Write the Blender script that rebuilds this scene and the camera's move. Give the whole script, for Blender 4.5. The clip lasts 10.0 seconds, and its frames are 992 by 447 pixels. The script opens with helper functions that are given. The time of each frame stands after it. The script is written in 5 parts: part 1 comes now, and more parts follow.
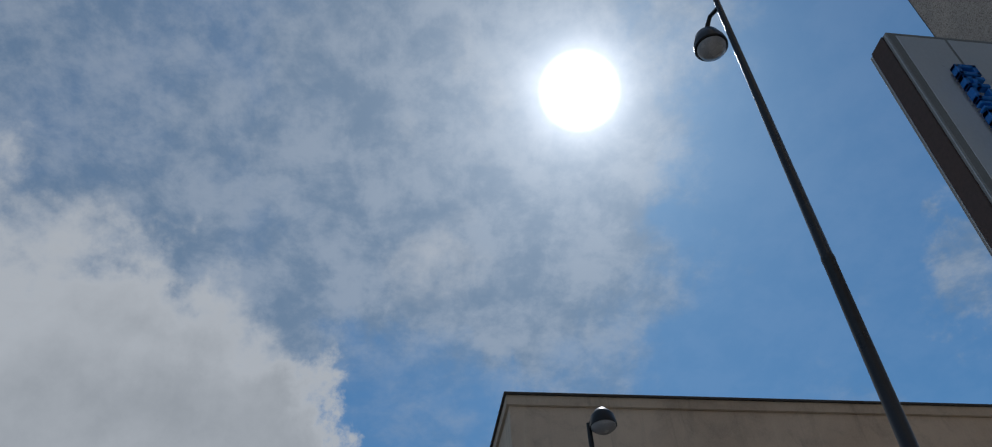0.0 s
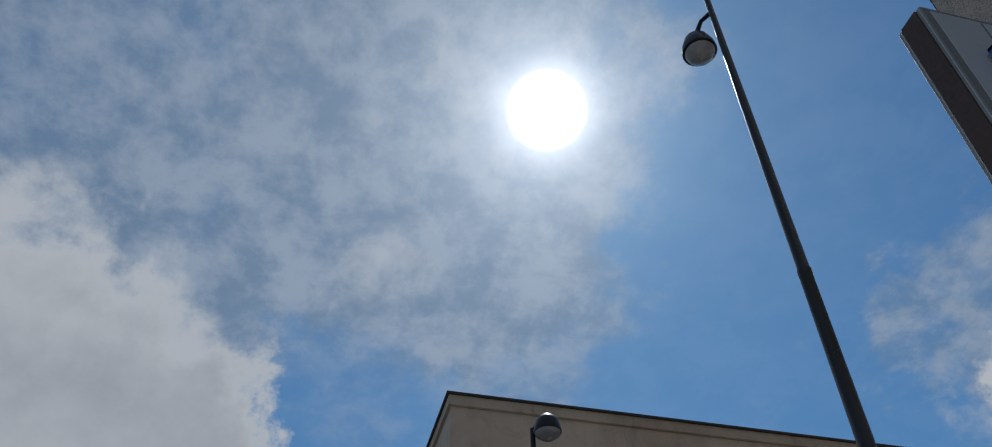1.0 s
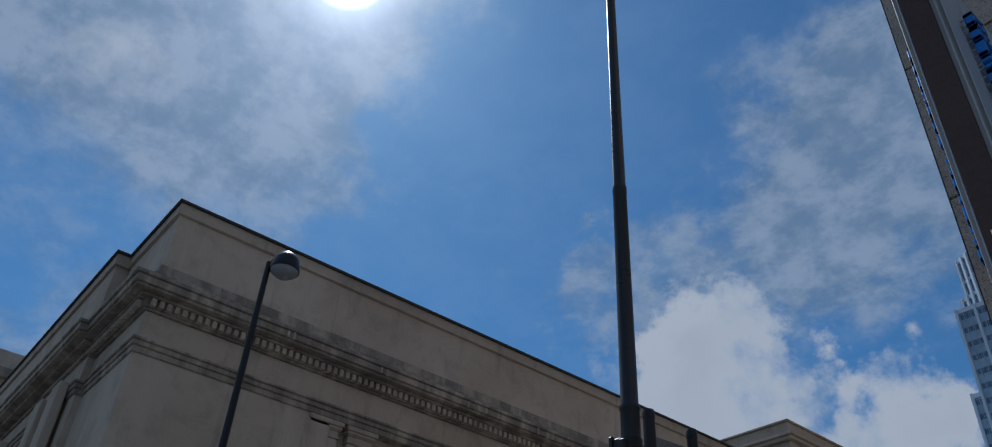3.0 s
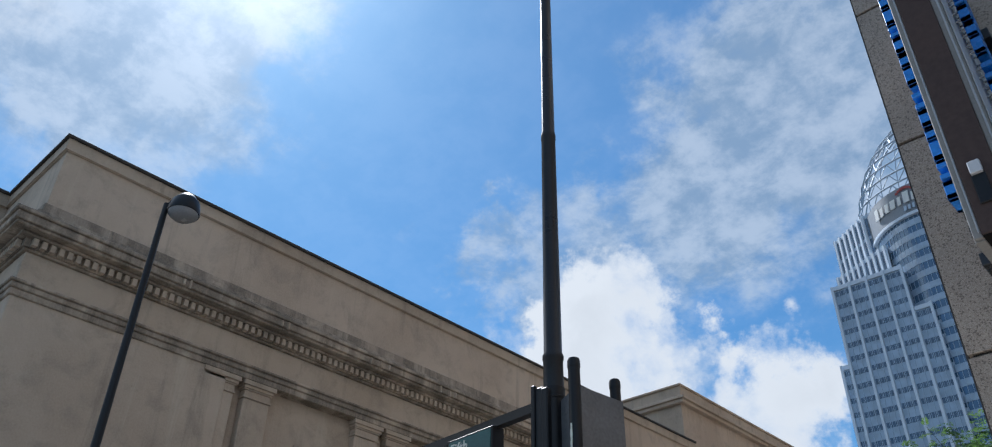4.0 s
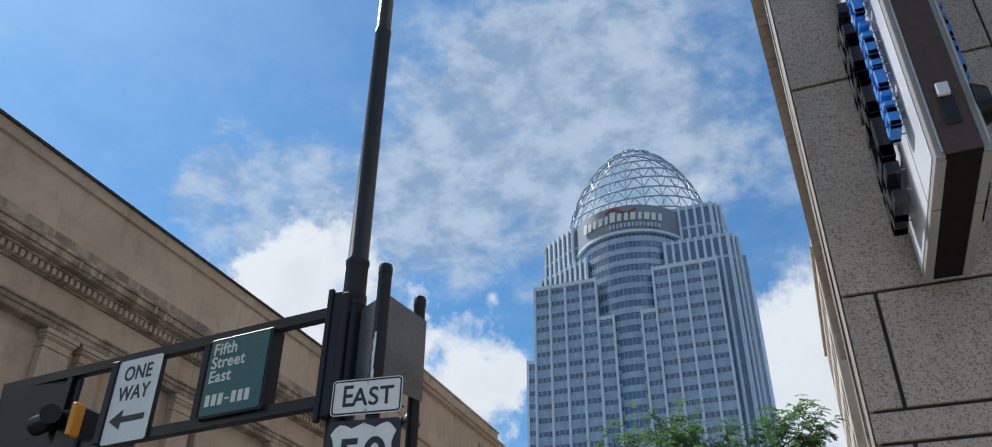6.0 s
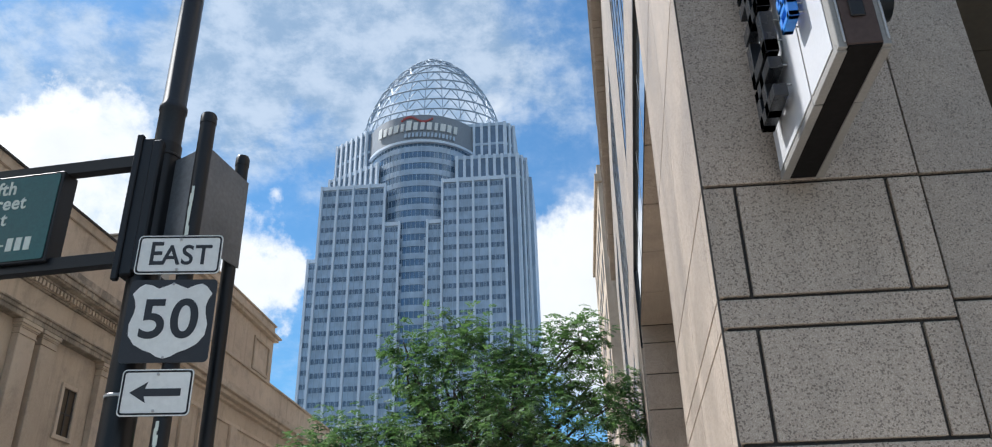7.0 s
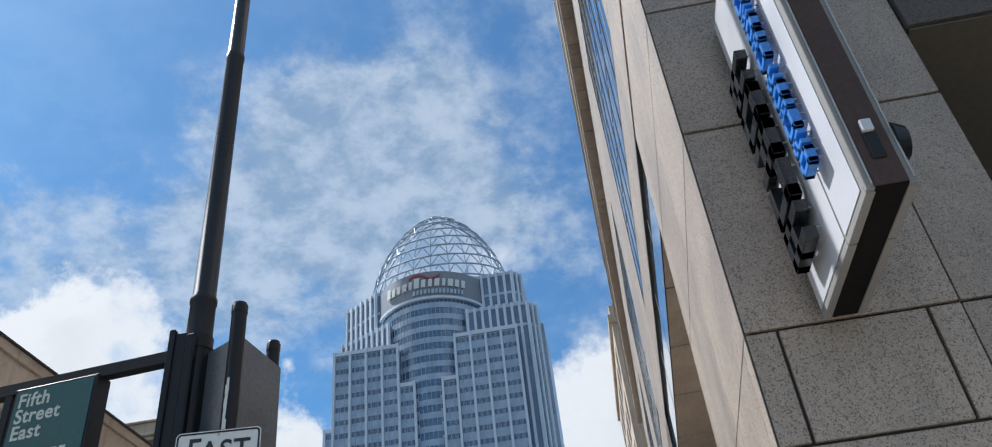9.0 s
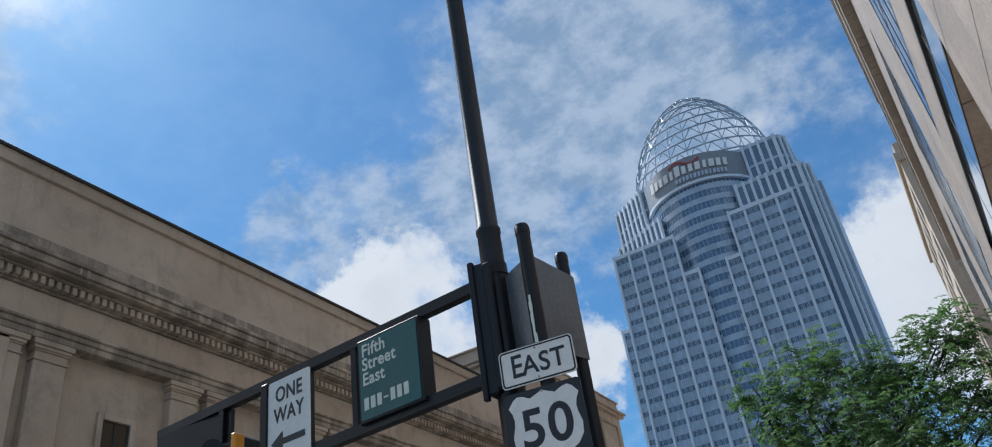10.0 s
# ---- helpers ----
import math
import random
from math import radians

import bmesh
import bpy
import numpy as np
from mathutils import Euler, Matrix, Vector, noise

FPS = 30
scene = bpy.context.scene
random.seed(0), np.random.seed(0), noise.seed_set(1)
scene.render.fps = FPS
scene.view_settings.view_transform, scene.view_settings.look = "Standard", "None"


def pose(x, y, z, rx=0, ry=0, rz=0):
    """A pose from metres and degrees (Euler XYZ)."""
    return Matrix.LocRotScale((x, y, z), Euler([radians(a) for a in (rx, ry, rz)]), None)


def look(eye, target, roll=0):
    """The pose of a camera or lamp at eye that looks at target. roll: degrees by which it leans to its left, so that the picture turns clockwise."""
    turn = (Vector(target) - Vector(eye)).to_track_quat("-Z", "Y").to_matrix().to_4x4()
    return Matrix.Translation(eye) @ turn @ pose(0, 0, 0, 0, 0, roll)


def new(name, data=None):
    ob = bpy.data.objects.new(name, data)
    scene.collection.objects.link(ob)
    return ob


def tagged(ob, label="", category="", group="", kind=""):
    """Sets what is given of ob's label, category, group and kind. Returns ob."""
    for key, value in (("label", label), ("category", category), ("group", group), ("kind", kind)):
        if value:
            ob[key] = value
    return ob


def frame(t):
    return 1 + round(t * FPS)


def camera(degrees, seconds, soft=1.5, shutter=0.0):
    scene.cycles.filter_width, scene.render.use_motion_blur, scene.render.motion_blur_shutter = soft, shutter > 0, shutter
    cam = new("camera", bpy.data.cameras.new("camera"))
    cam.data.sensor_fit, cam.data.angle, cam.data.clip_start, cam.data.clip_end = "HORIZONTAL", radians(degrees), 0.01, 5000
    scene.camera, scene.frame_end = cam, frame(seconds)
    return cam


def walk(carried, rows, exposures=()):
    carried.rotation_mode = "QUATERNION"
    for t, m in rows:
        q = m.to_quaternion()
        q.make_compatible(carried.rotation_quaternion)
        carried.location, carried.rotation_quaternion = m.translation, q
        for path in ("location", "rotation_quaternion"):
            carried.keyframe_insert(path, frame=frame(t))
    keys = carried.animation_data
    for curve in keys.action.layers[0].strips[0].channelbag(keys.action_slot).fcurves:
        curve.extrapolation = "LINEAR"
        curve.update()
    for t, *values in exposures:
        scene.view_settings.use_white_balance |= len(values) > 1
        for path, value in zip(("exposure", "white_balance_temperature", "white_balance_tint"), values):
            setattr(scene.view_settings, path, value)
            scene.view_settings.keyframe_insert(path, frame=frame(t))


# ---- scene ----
cam = camera(61.5, 10.0, soft=1.1)
PATH = [
    (0, (3.671, -4.791, 1.616), (2.241, -4.526, 2.99), -4.2),
    (0.5, (3.296, -4.826, 1.703), (1.872, -4.579, 3.086), 0.7),
    (1, (2.896, -4.827, 1.725), (1.506, -4.459, 3.115), -1.2),
    (1.5, (2.469, -4.932, 1.746), (1.033, -4.553, 3.085), -1.3),
    (2, (1.983, -4.95, 1.8), (0.509, -4.581, 3.1), 2.3),
    (2.5, (1.638, -4.866, 1.858), (0.192, -4.331, 3.132), 0.5),
    (3, (1.607, -5.25, 1.888), (0.335, -4.261, 3.072), 3.65),
    (3.2, (1.474, -5.31, 1.882), (0.254, -4.234, 3.047), 5.0),
    (4.3, (0.931, -5.08, 1.908), (-0.199, -3.862, 3.022), 0.3),
    (4.5, (0.804, -5.14, 1.853), (-0.332, -3.923, 2.962), -0.2),
    (5, (0.439, -5.084, 1.838), (-0.628, -3.801, 2.942), 2.1),
    (5.5, (0.085, -4.912, 1.83), (-0.809, -3.507, 2.938), 1.1),
    (5.7, (-0.074, -4.879, 1.792), (-0.851, -3.402, 2.894), 0.7),
    (6.8, (-0.742, -4.52, 1.737), (-0.983, -2.777, 2.687), -0.6),
    (7, (-0.838, -4.465, 1.713), (-0.996, -2.674, 2.589), -1.3),
    (7.5, (-1.027, -4.395, 1.708), (-1.115, -2.532, 2.431), -0.8),
    (8, (-1.027, -4.452, 1.747), (-1.082, -2.65, 2.613), -0.7),
    (8.5, (-1.008, -4.57, 1.802), (-1.034, -2.938, 2.958), -3.3),
    (9, (-0.993, -4.554, 1.807), (-1.13, -2.947, 2.989), -6.8),
    (9.5, (-1.042, -4.534, 1.811), (-1.5, -2.974, 2.977), -7.5),
    (10, (-1.069, -4.533, 1.793), (-1.836, -3.018, 2.849), -8.7),
]
# Stops of exposure: the phone opens up as the sun leaves its view.
EXPOSURES = [(0.0, -0.84, 6120, 10), (2.0, -0.84, 6080, 10), (2.5, -0.76, 6000, 10), (3.0, -0.95, 5500, 10), (3.2, -0.53, 5550, 10), (4.3, 0.04, 6100, 10), (4.6, 0.0, 6000, 10), (5.0, -0.17, 5750, 10), (5.7, 0.0, 6100, 10),
             (6.8, 0.32, 6430, 10), (7.5, 0.64, 6380, 10), (8.0, 0.68, 6280, 10), (8.5, 0.19, 6080, 10), (9.0, 0.15, 6250, 10), (9.5, 0.02, 6150, 10), (10.0, -0.05, 6050, 10)]
walk(cam, [(t, look(eye, target, roll)) for t, eye, target, roll in PATH], EXPOSURES)

# ---- sun and sky ----
SUN_DIR = Vector((-0.582, 0.219, 0.783)).normalized()
SUN_EL = math.asin(SUN_DIR.z)
SUN_ROT = math.atan2(SUN_DIR.x, SUN_DIR.y)
sun_data = bpy.data.lights.new("sun", "SUN")
sun_data.energy, sun_data.angle, sun_data.color = 4.4, radians(0.53), (1.0, 0.985, 0.965)
sun = new("sun", sun_data)
sun.matrix_world = look((0, 0, 60), Vector((0, 0, 60)) - SUN_DIR)

world = bpy.data.worlds.new("sky")
scene.world = world
world.use_nodes = True


class Graph:
    """Short hand for building a node tree."""

    def __init__(self, tree):
        self.t = tree
        tree.nodes.clear()

    def n(self, kind, props=None, **ins):
        node = self.t.nodes.new(kind)
        for k, v in (props or {}).items():
            setattr(node, k, v)
        for k, v in ins.items():
            self.put(node, k, v)
        return node

    def put(self, node, key, v):
        sock = node.inputs[int(key[1:])] if key[0] == "i" and key[1:].isdigit() else node.inputs[key.replace("_", " ")]
        if isinstance(v, bpy.types.NodeSocket):
            self.t.links.new(v, sock)
        else:
            sock.default_value = v

    def math(self, op, a, b=0.0, c=None, clamp=False):
        node = self.n("ShaderNodeMath", {"operation": op, "use_clamp": clamp}, i0=a, i1=b)
        if c is not None:
            self.put(node, "i2", c)
        return node.outputs[0]

    def vmath(self, op, a, b=None):
        node = self.n("ShaderNodeVectorMath", {"operation": op}, i0=a)
        if b is not None:
            self.put(node, "i1", b)
        return node.outputs["Value"] if op == "DOT_PRODUCT" else node.outputs[0]

    def ramp(self, v, lo, hi, to0=0.0, to1=1.0, smooth=True):
        node = self.n("ShaderNodeMapRange", {"interpolation_type": "SMOOTHSTEP" if smooth else "LINEAR"}, i0=v, i1=lo, i2=hi, i3=to0, i4=to1)
        return node.outputs[0]

    def noise(self, vec, scale, detail=6.0, rough=0.55, distort=0.0, lac=2.0):
        node = self.n("ShaderNodeTexNoise", None, Vector=vec, Scale=scale, Detail=detail, Roughness=rough, Distortion=distort, Lacunarity=lac)
        return node.outputs["Fac"]

    def mix(self, fac, a, b, blend="MIX"):
        node = self.n("ShaderNodeMix", {"data_type": "RGBA", "blend_type": blend})
        for i, v in ((0, fac), (6, a), (7, b)):
            self.put(node, f"i{i}", v)
        return node.outputs[2]


def build_sky():
    g = Graph(world.node_tree)
    d = g.vmath("NORMALIZE", g.n("ShaderNodeTexCoord").outputs["Generated"])
    sky = g.n("ShaderNodeTexSky", {"sky_type": "NISHITA", "sun_disc": False, "sun_elevation": SUN_EL, "sun_rotation": SUN_ROT,
                                   "air_density": 1.3, "dust_density": 0.4, "ozone_density": 3.5, "altitude": 150.0})
    blue = g.mix(1.0, sky.outputs[0], (0.44, 0.84, 1.06, 1), "MULTIPLY")

    # ragged edges: bend the direction by noise before the banks are laid out
    w1 = g.n("ShaderNodeTexNoise", None, Vector=d, Scale=7.0, Detail=7.0, Roughness=0.62).outputs["Color"]
    w2 = g.n("ShaderNodeTexNoise", None, Vector=d, Scale=26.0, Detail=6.0, Roughness=0.6).outputs["Color"]
    bend = g.vmath("ADD", g.vmath("MULTIPLY", g.vmath("SUBTRACT", w1, (0.5, 0.5, 0.5)), (0.30, 0.30, 0.30)), g.vmath("MULTIPLY", g.vmath("SUBTRACT", w2, (0.5, 0.5, 0.5)), (0.045, 0.045, 0.045)))
    db = g.vmath("NORMALIZE", g.vmath("ADD", d, bend))

    def bank(x, y, z, wide, core):
        """1 within core degrees of a direction, 0 beyond wide degrees."""
        v = Vector((x, y, z)).normalized()
        return g.ramp(g.vmath("DOT_PRODUCT", db, tuple(v)), math.cos(radians(wide)), math.cos(radians(core)))

    def total(banks):
        out = None
        for amount, *b in banks:
            term = g.math("MULTIPLY", bank(*b), amount)
            out = term if out is None else g.math("ADD", out, term)
        return out

    # clouds lie on a flat ceiling: stretch the pattern towards the horizon
    sep = g.n("ShaderNodeSeparateXYZ", None, Vector=d)
    lift = g.math("ADD", g.math("MAXIMUM", sep.outputs[2], 0.02), 0.25)
    flat = g.n("ShaderNodeCombineXYZ", None, X=g.math("DIVIDE", sep.outputs[0], lift), Y=g.math("DIVIDE", sep.outputs[1], lift), Z=0.0).outputs[0]
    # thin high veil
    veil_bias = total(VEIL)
    n1 = g.noise(flat, 2.6, 9.0, 0.62, 0.25)
    n1b = g.noise(flat, 13.0, 7.0, 0.64, 0.12)
    # smoother sheets towards the sun, small ripples away from it
    sheet_side = g.ramp(g.vmath("DOT_PRODUCT", d, tuple(Vector((-0.75, -0.05, 0.66)).normalized())), math.cos(radians(48)), math.cos(radians(22)))
    fine_share = g.math("SUBTRACT", 0.42, g.math("MULTIPLY", sheet_side, 0.27))
    veil = g.math("ADD", g.math("MULTIPLY", n1, g.math("SUBTRACT", 1.0, fine_share)), g.math("MULTIPLY", n1b, fine_share))
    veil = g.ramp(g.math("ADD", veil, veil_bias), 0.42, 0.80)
    # heaped clouds
    heap_bias = total(HEAPS)
    n2 = g.noise(d, 5.0, 12.0, 0.57, 0.25)
    n3 = g.noise(d, 17.0, 8.0, 0.6, 0.2)
    heap_v = g.math("ADD", g.math("ADD", g.math("MULTIPLY", n2, 0.72), g.math("MULTIPLY", n3, 0.28)), heap_bias)
    heap = g.ramp(heap_v, 0.555, 0.80)
    thick = g.ramp(heap_v, 0.66, 1.0)
    # thicker clouds are greyer below
    grey = g.ramp(g.noise(d, 4.2, 8.0, 0.6), 0.38, 0.66)
    grey_bias = g.math("MULTIPLY", total(GREYS), thick)
    under = g.math("MULTIPLY", grey_bias, g.math("ADD", g.math("MULTIPLY", grey, 0.6), 0.4), clamp=True)
    white = g.mix(under, (7.6, 7.9, 8.2, 1), (2.6, 3.0, 3.4, 1))
    veil_col = g.mix(g.ramp(n1b, 0.35, 0.65), (2.7, 3.7, 4.9, 1), (5.2, 5.95, 6.8, 1))
    col = g.mix(g.math("ADD", g.math("MULTIPLY", veil, 0.68), 0.11), blue, veil_col)
    col = g.mix(heap, col, white)
    # the sun behind thin cloud, with its bright aureole
    s = g.vmath("DOT_PRODUCT", d, tuple(SUN_DIR))
    s0 = g.math("MAXIMUM", s, 0.0)
    aur = g.math("ADD", g.math("MULTIPLY", g.math("POWER", s0, 800.0), 13.5), g.math("MULTIPLY", g.math("POWER", s0, 110.0), 4.3))
    aur = g.math("ADD", aur, g.math("MULTIPLY", g.math("POWER", s0, 14.0), 1.0))
    aur = g.math("MULTIPLY", aur, g.math("ADD", g.math("MULTIPLY", veil, 0.5), 0.75))
    core = g.math("MULTIPLY", g.ramp(s, math.cos(radians(2.9)), math.cos(radians(1.3))), 40.0)
    glow = g.n("ShaderNodeCombineXYZ", None, X=g.math("ADD", aur, core), Y=g.math("ADD", aur, core), Z=g.math("ADD", aur, core)).outputs[0]
    col = g.mix(1.0, col, glow, "ADD")
    bg = g.n("ShaderNodeBackground", None, Color=col, Strength=0.1)
    out = g.n("ShaderNodeOutputWorld", None, Surface=bg.outputs[0])


# rows: amount, direction, degrees to its edge, degrees to its full core
VEIL = [
    (0.25, -0.72, -0.12, 0.68, 36, 8), (0.16, -0.62, 0.14, 0.77, 20, 4), (-0.15, -0.583, 0.50, 0.646, 15, 4), (-0.15, -0.67, 0.46, 0.585, 13, 4),
    (0.15, -0.30, 0.73, 0.61, 14, 5), (0.13, -0.22, 0.76, 0.61, 14, 5), (0.10, -0.40, 0.70, 0.585, 9, 3), (0.06, -0.14, 0.74, 0.655, 12, 4), (-0.18, -0.325, 0.815, 0.478, 7, 2),
    (0.22, -0.617, 0.572, 0.541, 6, 2), (0.26, -0.559, 0.645, 0.521, 7, 2), (-0.15, -0.655, 0.58, 0.485, 6, 2),
    (-0.17, -0.38, 0.50, 0.78, 16, 4), (0.12, -0.15, 0.82, 0.55, 12, 3), (-0.20, 0.015, 0.89, 0.455, 7, 2), (-0.22, -0.865, 0.06, 0.50, 9, 3),
    # unseen veil behind the camera, added to lift the ambient light
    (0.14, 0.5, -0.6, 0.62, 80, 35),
]
HEAPS = [
    (0.34, -0.515, 0.722, 0.455, 6.9, 2.6), (0.08, -0.600, 0.65, 0.46, 5.5, 2.0), (0.06, -0.585, 0.63, 0.50, 9, 3), (0.34, -0.38, 0.845, 0.37, 7.4, 2.8), (0.28, 0.0, 0.945, 0.328, 9, 3),
    (0.34, -0.84, -0.44, 0.31, 28, 16), (0.08, -0.80, -0.20, 0.46, 14, 6), (0.20, -0.905, -0.10, 0.41, 10, 4), (-0.25, -0.75, 0.45, 0.48, 16, 4), (-0.2, -0.32, 0.82, 0.47, 6, 2),
    # the last bank here is an unseen heap behind the camera
    (-0.14, -0.45, 0.55, 0.70, 24, 10), (-0.2, -0.865, 0.08, 0.50, 8, 2), (0.14, 0.6, -0.7, 0.35, 40, 12),
]
GREYS = [(0.52, -0.86, -0.40, 0.32, 32, 14), (0.22, -0.2, 0.93, 0.30, 25, 8), (0.25, -0.5, 0.78, 0.40, 8, 3)]
build_sky()

# ---- materials ----


def material(name, rough=0.7, metal=0.0, spec=0.5):
    m = bpy.data.materials.new(name)
    m.use_nodes = True
    g = Graph(m.node_tree)
    bsdf = g.n("ShaderNodeBsdfPrincipled", None, Roughness=rough, Metallic=metal)
    bsdf.inputs["Specular IOR Level"].default_value = spec
    g.n("ShaderNodeOutputMaterial", None, Surface=bsdf.outputs[0])
    return m, g, bsdf


def bump(g, bsdf, height, strength=0.3, dist=0.01):
    b = g.n("ShaderNodeBump", None, Strength=strength, Distance=dist, Height=height)
    g.put(bsdf, "Normal", b.outputs[0])


def place(g):
    """World position, so that grain keeps its real size on every piece."""
    return g.n("ShaderNodeNewGeometry").outputs["Position"]


def plain(name, col, rough=0.5, metal=0.0, vary=0.12, grain=40.0, bumpy=0.0, spec=0.5):
    m, g, b = material(name, rough, metal, spec)
    p = place(g)
    n1 = g.noise(p, grain, 6, 0.6)
    n2 = g.noise(p, 1.7, 5, 0.6)
    v = g.math("ADD", g.math("MULTIPLY", n1, 0.5), g.math("MULTIPLY", n2, 0.5))
    dark = tuple(c * (1 - vary * 1.6) for c in col) + (1,)
    light = tuple(min(1, c * (1 + vary * 1.6)) for c in col) + (1,)
    g.put(b, "Base_Color", g.mix(g.ramp(v, 0.3, 0.7), dark, light))
    g.put(b, "Roughness", g.ramp(n2, 0.25, 0.75, max(0.03, rough - 0.1), min(1, rough + 0.1)))
    if bumpy:
        bump(g, b, n1, bumpy, 0.004)
    return m


def limestone(name="weathered_limestone", dirt=0.0):
    m, g, b = material(name, 0.85, 0, 0.25)
    p = place(g)
    big = g.noise(p, 0.22, 6, 0.62, 0.6)
    mid = g.noise(p, 1.3, 7, 0.65, 0.4)
    fine = g.noise(p, 22.0, 6, 0.65)
    # rain runs: noise stretched down the wall
    mp = g.n("ShaderNodeMapping", None, Vector=p, Scale=(1.7, 1.7, 0.12))
    runs = g.noise(mp.outputs[0], 1.0, 8, 0.65, 0.3)
    col = g.mix(g.ramp(big, 0.35, 0.65), (0.455, 0.360, 0.280, 1), (0.57, 0.468, 0.372, 1))
    col = g.mix(g.ramp(mid, 0.46 - dirt * 0.1, 0.70 - dirt * 0.08, 0, 0.55 + dirt * 0.3), col, (0.31, 0.252, 0.205, 1))
    col = g.mix(g.ramp(runs, 0.53 - dirt * 0.13, 0.70 - dirt * 0.1, 0, 0.40 + dirt * 0.45), col, (0.15, 0.126, 0.105, 1))
    col = g.mix(g.ramp(runs, 0.42, 0.28, 0, 0.45), col, (0.64, 0.57, 0.46, 1))
    col = g.mix(g.ramp(fine, 0.3, 0.7, 0, 0.25), col, (0.64, 0.55, 0.42, 1))
    # damp blooms with ragged edges, and pale repairs
    blot = g.noise(p, 0.55, 9, 0.68, 1.2)
    col = g.mix(g.ramp(blot, 0.55 - dirt * 0.05, 0.66 - dirt * 0.04, 0, 0.16 + dirt * 0.26), col, (0.20, 0.17, 0.145, 1))
    col = g.mix(g.ramp(g.noise(p, 0.8, 8, 0.7, 0.8), 0.58, 0.70, 0, 0.16 + dirt * 0.2), col, (0.66, 0.58, 0.47, 1))
    rnd = g.n("ShaderNodeObjectInfo").outputs["Random"]
    col = g.mix(1.0, col, g.n("ShaderNodeCombineColor", None, Red=g.ramp(rnd, 0, 1, 0.93, 1.05), Green=g.ramp(rnd, 0, 1, 0.93, 1.05), Blue=g.ramp(rnd, 0, 1, 0.92, 1.05)).outputs[0], "MULTIPLY")
    g.put(b, "Base_Color", col)
    bump(g, b, g.math("ADD", fine, g.math("MULTIPLY", mid, 1.5)), 0.35, 0.02)
    return m


def granite(name, a, c, speck, glint=0.4):
    m, g, b = material(name, 0.62, 0, 0.4)
    p = place(g)
    cell = g.n("ShaderNodeTexVoronoi", None, Vector=p, Scale=210.0).outputs["Color"]
    cellv = g.n("ShaderNodeSeparateColor", None, Color=cell).outputs[0]
    cell2 = g.n("ShaderNodeSeparateColor", None, Color=g.n("ShaderNodeTexVoronoi", None, Vector=p, Scale=125.0).outputs["Color"]).outputs[1]
    fine = g.noise(p, 190.0, 5, 0.7)
    big = g.noise(p, 1.1, 6, 0.6, 0.4)
    mp = g.n("ShaderNodeMapping", None, Vector=p, Scale=(3.0, 3.0, 0.25))
    runs = g.noise(mp.outputs[0], 1.0, 7, 0.62)
    rnd = g.n("ShaderNodeObjectInfo").outputs["Random"]
    col = g.mix(cellv, a + (1,), c + (1,))
    col = g.mix(g.ramp(cell2, 0.85, 0.88, 0, 0.75), col, speck + (1,))
    col = g.mix(g.ramp(cell2, 0.24, 0.18, 0, glint), col, (0.62, 0.53, 0.44, 1))
    col = g.mix(g.ramp(fine, 0.46, 0.64, 0, 0.55), col, speck + (1,))
    shade = g.ramp(g.math("ADD", g.math("MULTIPLY", big, 0.6), g.math("MULTIPLY", runs, 0.4)), 0.32, 0.68, 0.80, 1.12)
    shade = g.math("MULTIPLY", shade, g.ramp(rnd, 0, 1, 0.94, 1.06))
    tone = g.n("ShaderNodeCombineColor", None, Red=shade, Green=shade, Blue=shade).outputs[0]
    g.put(b, "Base_Color", g.mix(1.0, col, tone, "MULTIPLY"))
    g.put(b, "Roughness", g.ramp(big, 0.3, 0.7, 0.5, 0.72))
    bump(g, b, g.math("ADD", cellv, fine), 0.12, 0.002)
    return m


def glass_sheet(name, tint, rough=0.04, metal=0.0, spec=1.0):
    """Coated facade glass seen from outside: dark body, mirror gloss."""
    m, g, b = material(name, rough, metal, spec)
    p = place(g)
    n = g.noise(p, 0.35, 4, 0.5)
    g.put(b, "Base_Color", g.mix(g.ramp(n, 0.3, 0.7), tuple(c * 0.75 for c in tint) + (1,), tint + (1,)))
    bump(g, b, g.noise(p, 0.8, 2, 0.5), 0.04, 0.02)
    return m


def leafy():
    m, g, b = material("locust_leaf", 0.55, 0, 0.3)
    rnd = g.n("ShaderNodeNewGeometry").outputs["Random Per Island"]
    n = g.noise(place(g), 0.9, 4, 0.6)
    col = g.mix(rnd, (0.045, 0.108, 0.046, 1), (0.155, 0.250, 0.112, 1))
    col = g.mix(g.ramp(n, 0.45, 0.75, 0, 0.5), col, (0.190, 0.270, 0.145, 1))
    g.put(b, "Base_Color", col)
    b.inputs["Subsurface Weight"].default_value = 0.0
    tr = g.n("ShaderNodeBsdfTranslucent", None, Color=g.mix(1.0, col, (1.25, 1.4, 0.9, 1), "MULTIPLY"))
    mixs = g.n("ShaderNodeMixShader", None, Fac=0.40)
    g.put(mixs, "i1", b.outputs[0])
    g.put(mixs, "i2", tr.outputs[0])
    out = [x for x in g.t.nodes if x.bl_idname == "ShaderNodeOutputMaterial"][0]
    g.put(out, "Surface", mixs.outputs[0])
    return m


